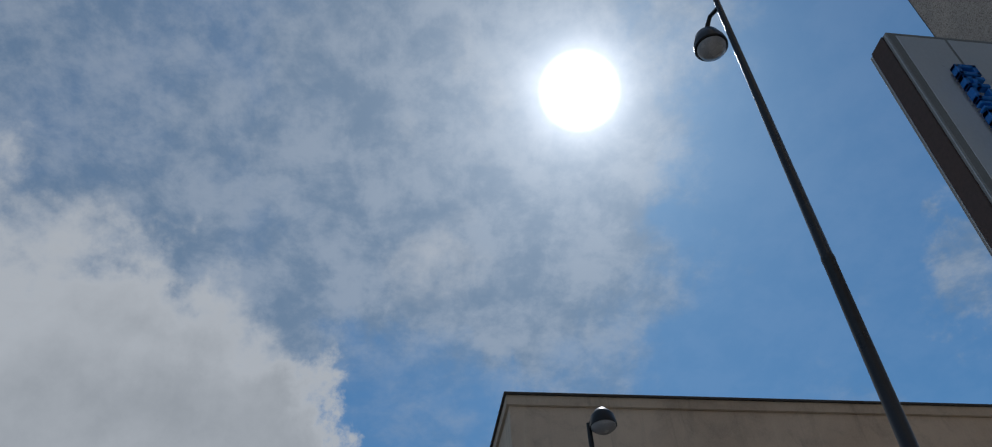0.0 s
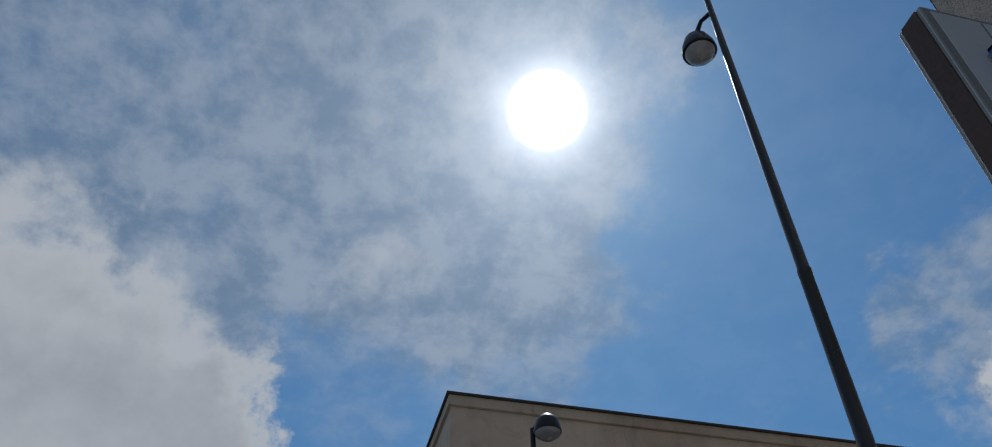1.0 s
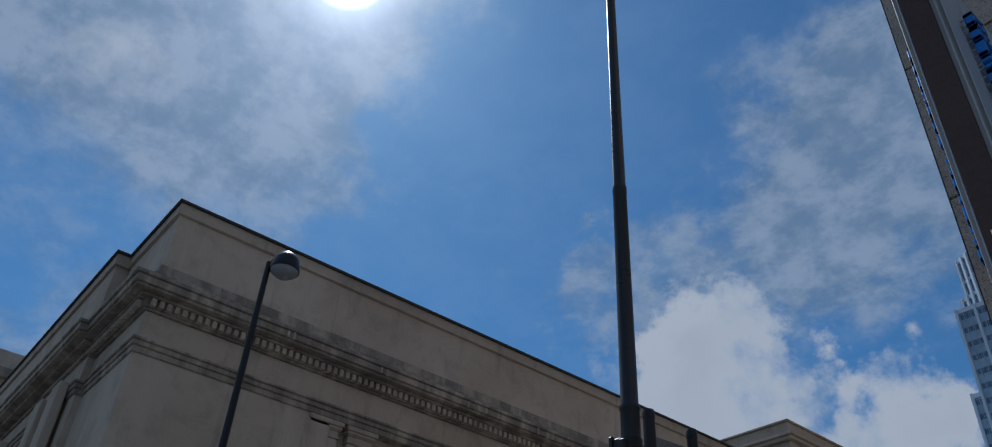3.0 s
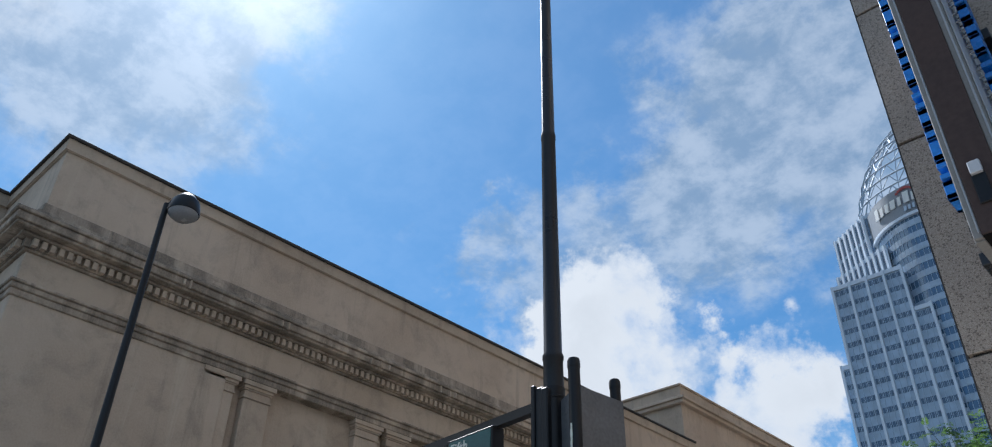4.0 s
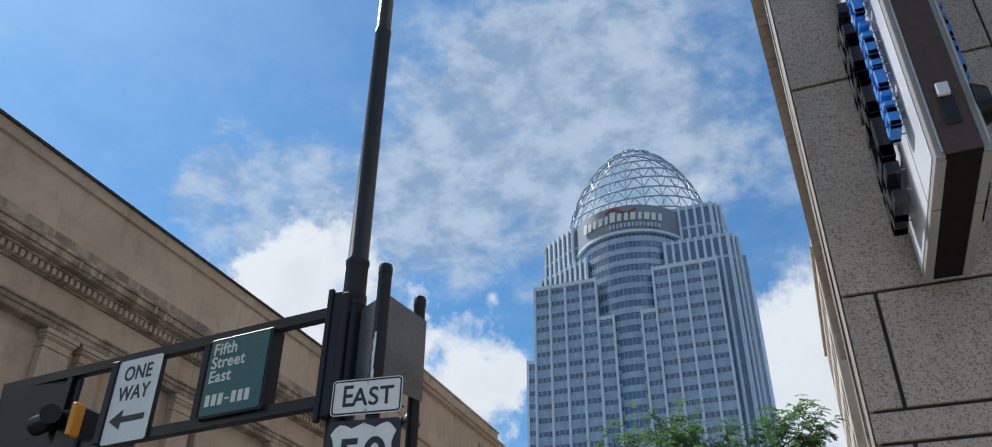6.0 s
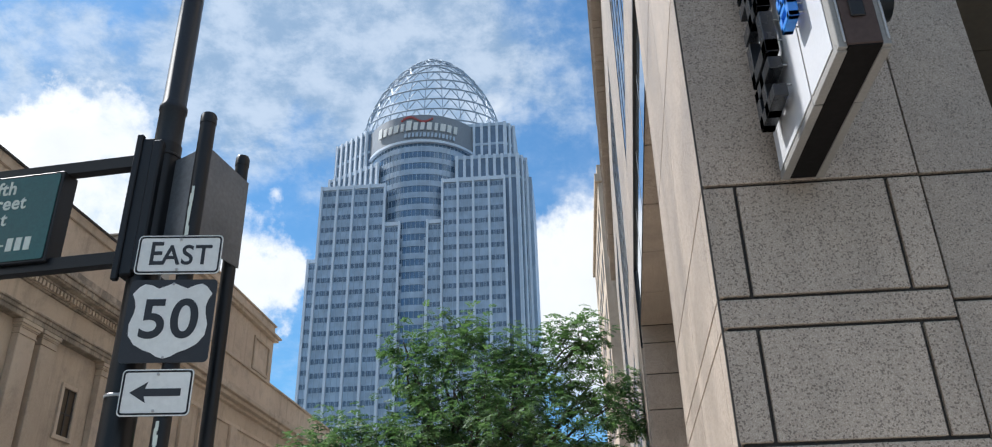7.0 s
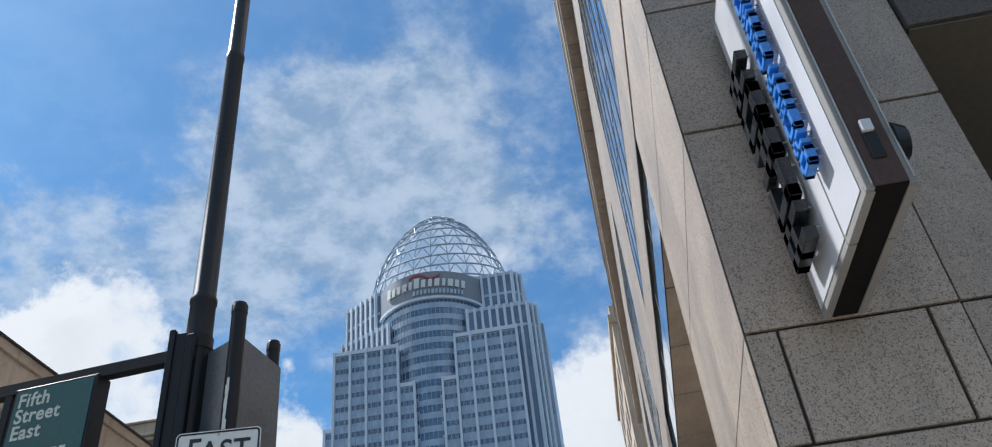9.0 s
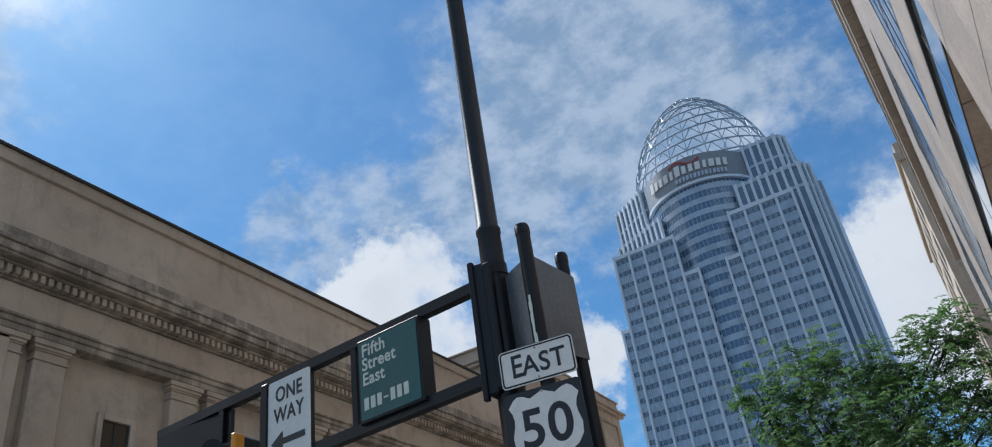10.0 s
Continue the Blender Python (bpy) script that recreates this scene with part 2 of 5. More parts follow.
STONE = limestone()
SOOTY = limestone("soot_streaked_limestone", 1.0)
GRANITE = granite("pink_grey_granite", (0.350, 0.285, 0.232), (0.490, 0.415, 0.350), (0.140, 0.112, 0.092))
JOINT = plain("dark_joint_sealant", (0.055, 0.050, 0.046), 0.9)
BLACK = plain("black_painted_steel", (0.007, 0.0075, 0.009), 0.38, 0, 0.2, 60, 0.05, 0.35)
POLE = plain("dark_bronze_pole_paint", (0.015, 0.0165, 0.020), 0.34, 0.15, 0.18, 50, 0.04, 0.4)
PLATE = plain("dull_sign_back", (0.15, 0.157, 0.167), 0.35, 0.4, 0.15, 30, 0.03)
WHITE = plain("white_sign_sheeting", (0.74, 0.74, 0.71), 0.5, 0, 0.05, 25)
INK = plain("black_sign_ink", (0.022, 0.022, 0.026), 0.5, 0, 0.1)
GREEN = plain("green_sign_sheeting", (0.022, 0.105, 0.105), 0.45, 0, 0.12)
CREAM = plain("pale_sign_lettering", (0.66, 0.70, 0.62), 0.5, 0, 0.06)
AMBER = plain("amber_signal_paint", (0.70, 0.28, 0.02), 0.4, 0, 0.08)
BROWN = plain("dark_brown_metal_panel", (0.078, 0.053, 0.047), 0.65, 0.0, 0.12, 30, 0.03, 0.2)
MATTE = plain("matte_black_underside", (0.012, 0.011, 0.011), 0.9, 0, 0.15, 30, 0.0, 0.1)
SILVER = plain("brushed_aluminium_trim", (0.42, 0.42, 0.42), 0.42, 0.4, 0.08, 60)
TRIM = plain("dull_grey_sign_trim", (0.27, 0.262, 0.25), 0.6, 0.0, 0.08, 60, 0.0, 0.3)
FACE = plain("white_sign_face", (0.60, 0.61, 0.64), 0.35, 0, 0.03)
BLUE = plain("blue_acrylic_letter", (0.02, 0.19, 0.60), 0.3, 0, 0.1)
LETTER = plain("black_acrylic_letter", (0.016, 0.018, 0.022), 0.25, 0, 0.1)
BRONZE_GLASS = glass_sheet("dark_window_glass", (0.085, 0.062, 0.040), 0.3, 0.0, 0.15)
SKY_GLASS = glass_sheet("sky_reflecting_glass", (0.40, 0.46, 0.52), 0.04, 0.75)
# the TOWER colours have the pale blue of distance haze mixed in
TOWER_PANEL = plain("pale_blue_grey_panel", (0.46, 0.55, 0.65), 0.5, 0.1, 0.06, 0.6)
TOWER_PIER = plain("light_metal_pier", (0.64, 0.71, 0.79), 0.45, 0.1, 0.04, 0.5)
TOWER_SPAN = glass_sheet("blue_spandrel_glass", (0.40, 0.50, 0.61), 0.30, 0.15)
TOWER_GLASS = glass_sheet("dark_tower_glass", (0.105, 0.165, 0.245), 0.12, 0.12)
TIER_GLASS = glass_sheet("blue_tier_glass", (0.15, 0.22, 0.31), 0.12, 0.15)
DRUM_GLASS = glass_sheet("blue_drum_glass", (0.11, 0.20, 0.31), 0.10, 0.35)
LATTICE = plain("white_steel_tube", (0.36, 0.43, 0.51), 0.5, 0.2, 0.04, 1.0)
SIGNBAND = plain("grey_sign_band", (0.25, 0.272, 0.30), 0.5, 0.2, 0.06, 1.0)
RED = plain("red_sign_mark", (0.42, 0.08, 0.07), 0.5)
LEAF = leafy()
BARK = plain("grey_brown_bark", (0.075, 0.060, 0.048), 0.9, 0, 0.3, 18, 0.6)
ASPHALT = plain("worn_asphalt", (0.10, 0.098, 0.095), 0.9, 0, 0.25, 60, 0.4)
# unseen concrete, lightened and warmed to bounce light onto shaded walls
PAVING = plain("warm_bounce_paving", (0.50, 0.44, 0.37), 0.85, 0, 0.14, 30, 0.3)
# granite with the shadow over the entrance put into its colour
SHADED_GRANITE = granite("shade_darkened_granite", (0.085, 0.072, 0.060), (0.12, 0.103, 0.086), (0.045, 0.039, 0.034), 0.06)
# colour lowered to stand in for the shade of a deeper recess
SOFFIT = plain("smooth_soffit_panel", (0.135, 0.118, 0.092), 0.7, 0, 0.08, 14)
LENS = plain("frosted_lamp_lens", (0.30, 0.31, 0.33), 0.25, 0.1, 0.1)
BRASS = plain("warm_downlight_trim", (0.65, 0.42, 0.16), 0.3, 0.7, 0.1)
ROOFING = plain("grey_roof_membrane", (0.22, 0.22, 0.22), 0.9, 0, 0.15)

# ---- mesh helpers ----


def box(bm, x0, x1, y0, y1, z0, z1, bevel=0.0):
    """An axis-aligned block with optionally rounded edges, added to bm."""
    vs = [bm.verts.new((x, y, z)) for x in (x0, x1) for y in (y0, y1) for z in (z0, z1)]
    fs = [(0, 1, 3, 2), (4, 6, 7, 5), (0, 4, 5, 1), (2, 3, 7, 6), (0, 2, 6, 4), (1, 5, 7, 3)]
    faces = [bm.faces.new([vs[i] for i in f]) for f in fs]
    if bevel:
        edges = list({e for f in faces for e in f.edges})
        bmesh.ops.bevel(bm, geom=edges, offset=bevel, segments=1, affect="EDGES", profile=0.5)


def prism(bm, poly, axis, lo, hi):
    """A flat polygon of pairs, pushed along an axis from lo to hi. Pairs are the other two axes in x, y, z order."""
    def at(p, h):
        return {"x": (h, p[0], p[1]), "y": (p[0], h, p[1]), "z": (p[0], p[1], h)}[axis]
    a = [bm.verts.new(at(p, lo)) for p in poly]
    b = [bm.verts.new(at(p, hi)) for p in poly]
    n = len(poly)
    bm.faces.new(a)
    bm.faces.new(b[::-1])
    for i in range(n):
        bm.faces.new((a[i], b[i], b[(i + 1) % n], a[(i + 1) % n]))
    bmesh.ops.recalc_face_normals(bm, faces=bm.faces)


def tube(bm, pts, radii, sides=10, cap=True):
    """A round tube through points, with one radius or one per point."""
    pts = [Vector(p) for p in pts]
    if not isinstance(radii, (list, tuple)):
        radii = [radii] * len(pts)
    rings = []
    side = None
    for i, p in enumerate(pts):
        d = (pts[min(i + 1, len(pts) - 1)] - pts[max(i - 1, 0)]).normalized()
        if side is None:
            side = d.cross(Vector((0, 0, 1)) if abs(d.z) < 0.9 else Vector((1, 0, 0))).normalized()
        side = (side - d * side.dot(d)).normalized()
        up = d.cross(side)
        rings.append([bm.verts.new(p + (side * math.cos(a) + up * math.sin(a)) * radii[i]) for a in [2 * math.pi * k / sides for k in range(sides)]])
    for r, s in zip(rings, rings[1:]):
        for k in range(sides):
            bm.faces.new((r[k], r[(k + 1) % sides], s[(k + 1) % sides], s[k]))
    if cap:
        bm.faces.new(rings[0][::-1])
        bm.faces.new(rings[-1])


def lathe(bm, prof, cx, cy, sides=20):
    """A turned body: pairs of radius and height round a vertical axis."""
    rings = []
    for r, z in prof:
        rings.append([bm.verts.new((cx + r * math.cos(2 * math.pi * k / sides), cy + r * math.sin(2 * math.pi * k / sides), z)) for k in range(sides)])
    for r, s in zip(rings, rings[1:]):
        for k in range(sides):
            bm.faces.new((r[k], r[(k + 1) % sides], s[(k + 1) % sides], s[k]))
    bm.faces.new(rings[0][::-1])
    bm.faces.new(rings[-1])


def mesh_of(name, bm, mat, smooth=False):
    me = bpy.data.meshes.new(name)
    bmesh.ops.recalc_face_normals(bm, faces=bm.faces)
    bm.to_mesh(me)
    bm.free()
    me.materials.append(mat)
    if smooth:
        for p in me.polygons:
            p.use_smooth = True
        me.set_sharp_from_angle(angle=radians(40))
    return me


def part(name, bm, mat, parent=None, label="", smooth=False):
    ob = new(name, mesh_of(name, bm, mat, smooth))
    ob.parent = parent
    return tagged(ob, label)


def thing(name, label, category, x=0.0, y=0.0, z=0.0, rz=0.0, group="", kind=""):
    ob = new(name)
    ob.empty_display_size = 0.3
    ob.matrix_world = pose(x, y, z, 0, 0, rz)
    return tagged(ob, label, category, group, kind)


def block(name, mat, parent, dims, bevel=0.0, label=""):
    bm = bmesh.new()
    box(bm, *dims, bevel)
    return part(name, bm, mat, parent, label)


def piece(name, mesh, parent, x, y, z, sx=1.0, sy=1.0, sz=1.0):
    """One of many alike pieces that share a mesh."""
    ob = new(name, mesh)
    ob.parent = parent
    ob.location, ob.scale = (x, y, z), (sx, sy, sz)
    return ob


def lettering(name, text, size, mat, parent, x, y, z, depth=0.003, stretch=1.0, align="CENTER", rz=0.0, bold=0.0):
    """Raised letters that face -y, with their middle at (x, y, z) in the parent's space."""
    cu = bpy.data.curves.new(name, "FONT")
    cu.body, cu.size, cu.extrude, cu.align_x, cu.align_y = text, size, depth, align, "CENTER"
    cu.space_character, cu.offset = 1.06 + bold * 2, bold
    tmp = bpy.data.objects.new(name, cu)
    scene.collection.objects.link(tmp)
    bpy.context.view_layer.update()
    me = bpy.data.meshes.new_from_object(tmp.evaluated_get(bpy.context.evaluated_depsgraph_get()))
    bpy.data.objects.remove(tmp)
    me.materials.clear()
    me.materials.append(mat)
    me.transform(Matrix.Diagonal((stretch, 1, 1, 1)))
    ob = new(name, me)
    ob.parent = parent
    ob.matrix_local = pose(x, y, z, 90, 0, rz)
    return ob


def rounded(w, h, r, steps=5):
    """The outline of a sheet with round corners, about its middle."""
    out = []
    for cx, cy, a0 in ((w / 2 - r, h / 2 - r, 0), (-w / 2 + r, h / 2 - r, 90), (-w / 2 + r, -h / 2 + r, 180), (w / 2 - r, -h / 2 + r, 270)):
        for k in range(steps + 1):
            a = radians(a0 + 90 * k / steps)
            out.append((cx + r * math.cos(a), cy + r * math.sin(a)))
    return out


def sheet(name, mat, parent, outline, y0, y1, cx=0.0, cz=0.0, label=""):
    bm = bmesh.new()
    prism(bm, [(cx + x, cz + z) for x, z in outline], "y", y0, y1)
    return part(name, bm, mat, parent, label)

# ---- ground ----
bm = bmesh.new()
box(bm, -2500, 2500, -2500, 2500, -0.6, -0.15)
tagged(part("ground", bm, ASPHALT), "worn dark asphalt roadway reaching to the horizon", "road", kind="structure")
bm = bmesh.new()
box(bm, -4.7, 60, -6.2, 70, -0.15, 0.0, 0.02)
tagged(part("pavement", bm, PAVING), "concrete pavement with a low kerb, warmed for bounce light", "pavement", kind="structure")
bm = bmesh.new()
box(bm, -60, -12.4, -4.5, 90, -0.15, 0.0, 0.02)
tagged(part("pavement", bm, PAVING), "concrete pavement before the courthouse, warmed for bounce light", "pavement", kind="structure")

# ---- courthouse ----
CX = -17.0
CY0, CY1 = -1.0, 26.7


def courthouse():
    h = thing("courthouse", "weathered tan limestone courthouse with a dentilled cornice", "building", CX - 10, 12, 0)
    inv = h.matrix_world.inverted()

    def put(name, bm, mat=STONE, parent=h, label=""):
        bm.transform(inv @ Matrix.Diagonal((1, 1, 0.979, 1)))
        return part(name, bm, mat, parent, label)

    # storeys of plain wall; the bays lie 0.25 m behind the corner piers
    bm = bmesh.new()
    box(bm, CX - 24, CX - 0.30, CY0 + 0.3, CY1, 0, 12.2)
    put("wall", bm)
    # corner pier, one on each end
    for y0, y1 in ((CY0, 4.25), (24.4, CY1)):
        bm = bmesh.new()
        box(bm, CX - 6, CX, y0, y1, 0, 11.25, 0.03)
        put("corner_pier", bm)
    # architrave, frieze, bed mould, cornice, blocking course, attic: one long band each
    bands = [
        ("architrave", 0.05, 10.58, 10.74), ("architrave", 0.09, 10.74, 10.87), ("architrave", 0.14, 10.87, 10.94), ("frieze", 0.02, 10.94, 11.66),
        ("bed_mould", 0.10, 11.66, 11.72), ("bed_mould", 0.30, 11.92, 11.99), ("cornice", 0.52, 11.99, 12.06), ("cornice", 0.58, 12.06, 12.25),
        ("cornice", 0.64, 12.25, 12.35), ("blocking_course", 0.30, 12.35, 12.56), ("blocking_course", 0.10, 12.56, 12.74), ("blocking_course", 0.02, 12.74, 13.0),
    ]
    for name, out, z0, z1 in bands:
        bm = bmesh.new()
        box(bm, CX - 24, CX + out, CY0 - out, CY1 + out * 0.2, z0, z1, 0.02)
        box(bm, CX - 24, CX - 3.5 + out, CY0 - out - 0.2, CY0 - out + 0.3, z0 + 0.002, z1 - 0.002, 0.02)
        put(name, bm, STONE if name == "frieze" else SOOTY)
    bm = bmesh.new()
    box(bm, CX - 24, CX + 0.14, CY0 - 0.14, CY1, 11.71, 11.93)
    cornice = put("dentil_course", bm, SOOTY)
    bm = bmesh.new()
    box(bm, -0.06, 0.06, -0.055, 0.055, -0.085, 0.085)
    dentil = mesh_of("dentil", bm, STONE)
    for k in range(146):
        piece("dentil", dentil, cornice, CX + 0.20 - (CX - 10), CY0 + 0.05 + k * 0.19 - 12, 11.57)
    for k in range(40):
        piece("dentil", dentil, cornice, CX - 0.1 - k * 0.19 - (CX - 10), CY0 - 0.20 - 12, 11.57)
    # worn carved blocks on the cornice face, in uneven clusters
    bm = bmesh.new()
    box(bm, -0.03, 0.05, -0.035, 0.035, -0.11, 0.10, 0.02)
    knob = mesh_of("carved_block", bm, STONE)
    crnd = random.Random(4)
    for k in range(9):
        y = CY0 + 3.1 + k * 2.85
        for q in range(crnd.choice((2, 3, 4))):
            y += crnd.uniform(0.16, 0.42)
            piece("carved_block", knob, cornice, CX + 0.585 - (CX - 10), y - 12, 11.885 + crnd.uniform(-0.02, 0.02), 1, crnd.uniform(0.6, 1.1), crnd.uniform(0.7, 1.1))
    bm = bmesh.new()
    box(bm, CX - 24, CX - 3.5, CY0 - 0.2, CY0 + 0.2, 0, 11.25, 0.03)
    put("west_wall", bm)
    for x in (-4.6, -6.2, -10.5, -12.1):
        bm = bmesh.new()
        box(bm, CX + x, CX + x + 0.7, CY0 - 0.55, CY0 - 0.3, 0, 11.0, 0.03)
        put("pilaster", bm)
    # plain attic with a thin dark coping
    bm = bmesh.new()
    box(bm, CX - 22, CX - 0.10, CY0 + 0.05, CY1, 13.0, 14.62)
    box(bm, CX - 22, CX - 3.7, CY0 - 0.32, CY0 + 0.1, 12.98, 14.6)
    put("attic_wall", bm)
    bm = bmesh.new()
    box(bm, CX - 22, CX - 0.05, CY0 - 0.0, CY1, 14.60, 14.66, 0.01)
    put("attic_moulding", bm)
    bm = bmesh.new()
    box(bm, CX - 22, CX - 0.02, CY0 - 0.03, CY1, 14.62, 14.94)
    box(bm, CX - 22, CX - 3.6, CY0 - 0.40, CY0 + 0.1, 14.6, 14.942)
    put("parapet", bm)
    bm = bmesh.new()
    box(bm, CX - 22, CX - 3.52, CY0 - 0.47, CY0 - 0.11, 14.938, 15.016, 0.01)
    box(bm, CX - 22, CX + 0.05, CY0 - 0.10, CY1, 14.94, 15.02, 0.01)
    put("coping", bm, JOINT, h, "thin dark metal coping")
    # paired pilasters between the bays
    def pilaster(y0, y1, out):
        bm = bmesh.new()
        box(bm, CX - 0.3, CX - 0.3 + out, y0, y1, 0, 10.13, 0.02)
        for o, z0, z1 in ((0.03, 10.13, 10.18), (0.0, 10.18, 10.34), (0.03, 10.34, 10.38), (0.06, 10.38, 10.46), (0.10, 10.46, 10.58)):
            box(bm, CX - 0.3, CX - 0.3 + out + o, y0 - o, y1 + o, z0, z1, 0.012)
        put("pilaster", bm)
    for k in range(5):
        yb = 4.66 * k
        pilaster(3.72 + yb, 4.55 + yb, 0.24)
        pilaster(4.84 + yb, 5.60 + yb, 0.24)
    # windows of the upper storey, tablets below them, pedimented windows below those
    for k in range(4):
        yc = 7.12 + k * 4.66
        bm = bmesh.new()
        for a in ((yc - 0.50, yc - 0.36, 7.72, 9.42), (yc + 0.36, yc + 0.50, 7.72, 9.42), (yc - 0.36, yc + 0.36, 9.28, 9.42), (yc - 0.54, yc + 0.54, 7.60, 7.74)):
            box(bm, CX - 0.31, CX - 0.22, a[0], a[1], a[2], a[3], 0.012)
        w = put("window", bm, STONE, h, "recessed window in a moulded stone surround")
        bm = bmesh.new()
        box(bm, CX - 0.302, CX - 0.296, yc - 0.36, yc + 0.36, 7.74, 9.28)
        put("pane", bm, BRONZE_GLASS, w)
        bm = bmesh.new()
        box(bm, CX - 0.297, CX - 0.27, yc - 0.03, yc + 0.03, 7.74, 9.28)
        box(bm, CX - 0.297, CX - 0.27, yc - 0.36, yc - 0.31, 7.74, 9.28)
        box(bm, CX - 0.297, CX - 0.27, yc + 0.31, yc + 0.36, 7.74, 9.28)
        box(bm, CX - 0.297, CX - 0.275, yc - 0.31, yc + 0.31, 8.44, 8.50)
        put("frame", bm, JOINT, w)
        bm = bmesh.new()
        box(bm, CX - 0.31, CX - 0.25, yc - 0.56, yc + 0.56, 6.55, 7.05, 0.02)
        for j in range(5):
            box(bm, CX - 0.25, CX - 0.235, yc - 0.42 + j * 0.19, yc - 0.34 + j * 0.19, 6.66, 6.94, 0.01)
        put("carved_tablet", bm, SOOTY)
        bm = bmesh.new()
        prism(bm, [(yc - 0.85, 5.62), (yc + 0.85, 5.62), (yc + 0.85, 5.74), (yc, 6.02), (yc - 0.85, 5.74)], "x", CX - 0.31, CX - 0.08)
        box(bm, CX - 0.31, CX - 0.18, yc - 0.72, yc - 0.5, 3.2, 5.62, 0.01)
        box(bm, CX - 0.31, CX - 0.18, yc + 0.5, yc + 0.72, 3.2, 5.62, 0.01)
        w = put("window", bm, STONE, h, "tall window under a shallow stone pediment")
        bm = bmesh.new()
        box(bm, CX - 0.302, CX - 0.294, yc - 0.5, yc + 0.5, 3.2, 5.62)
        put("pane", bm, BRONZE_GLASS, w)
    # tall attic block over the far half
    X2 = CX - 0.5
    for name, out, y0, y1, z0, z1 in (("attic_wall", 0.0, 26.7, 39.5, 12.4, 16.95), ("cornice", 0.22, 26.5, 39.7, 16.95, 17.12), ("cornice", 0.34, 26.4, 39.85, 17.12, 17.25), ("parapet", 0.02, 26.7, 39.5, 17.25, 17.85), ("coping", 0.10, 26.6, 39.6, 17.85, 17.95)):
        bm = bmesh.new()
        box(bm, X2 - 14, X2 + out, y0, y1, z0, z1, 0.02)
        put(name, bm)
    bm = bmesh.new()
    for y0, y1, z0, z1 in ((36.6, 38.9, 14.6, 14.75), (36.6, 38.9, 16.3, 16.45), (36.6, 36.75, 14.75, 16.3), (38.75, 38.9, 14.75, 16.3)):
        box(bm, X2 - 0.02, X2 + 0.10, y0, y1, z0, z1, 0.02)
    put("panel_moulding", bm)
    # far wing with slit windows
    bm = bmesh.new()
    box(bm, CX - 16, CX - 0.05, CY1, 53.0, 0, 12.0)
    wing = put("wall", bm)
    for name, out, z0, z1 in (("architrave", 0.05, 10.85, 11.02), ("cornice", 0.16, 11.75, 11.9), ("cornice", 0.42, 11.9, 12.1), ("cornice", 0.60, 12.1, 12.3), ("blocking_course", 0.16, 12.3, 12.75), ("parapet", -0.1, 12.75, 14.1), ("coping", 0.0, 14.1, 14.22)):
        bm = bmesh.new()
        box(bm, CX - 16, CX + out, CY1 + (0.01 if out < 0.1 else 0.3), 53.0 + (0.0 if name in ("parapet", "coping") else out), z0, z1, 0.02)
        put(name, bm)
    for k in range(7):
        yc = 35.7 + k * 2.22
        bm = bmesh.new()
        box(bm, CX - 0.055, CX - 0.04, yc - 0.27, yc + 0.27, 5.2, 9.56)
        put("pane", bm, BRONZE_GLASS, wing)
        bm = bmesh.new()
        for y0, y1, z0, z1 in ((yc - 0.36, yc - 0.27, 5.2, 9.56), (yc + 0.27, yc + 0.36, 5.2, 9.56), (yc - 0.36, yc + 0.36, 9.56, 9.66)):
            box(bm, CX - 0.055, CX + 0.02, y0, y1, z0, z1, 0.01)
        put("window_surround", bm, STONE, wing)
    for y0, y1 in ((28.5, 29.2), (30.2, 30.9), (33.6, 34.4), (51.2, 52.8)):
        bm = bmesh.new()
        box(bm, CX - 0.06, CX + 0.10, y0, y1, 0, 10.85, 0.02)
        put("pilaster", bm)
    bm = bmesh.new()
    box(bm, CX - 21.5, CX - 0.4, CY0 + 0.4, CY1 - 0.4, 14.3, 14.55)
    put("roof", bm, ROOFING)
    return h


courthouse()

# plain block that shows over the courthouse's far side
far = thing("far_building", "tan stone building block behind the courthouse", "building", -52, 1, 0)
for name, out, z0, z1, mat in (("wall", 0.0, 0, 19.4, STONE), ("cornice", 0.35, 19.4, 19.9, SOOTY), ("parapet", 0.05, 19.9, 20.9, STONE)):
    block(name, mat, far, (-7 - out, 7 + out, -6 - out, 8 + out, z0, z1), 0.03)

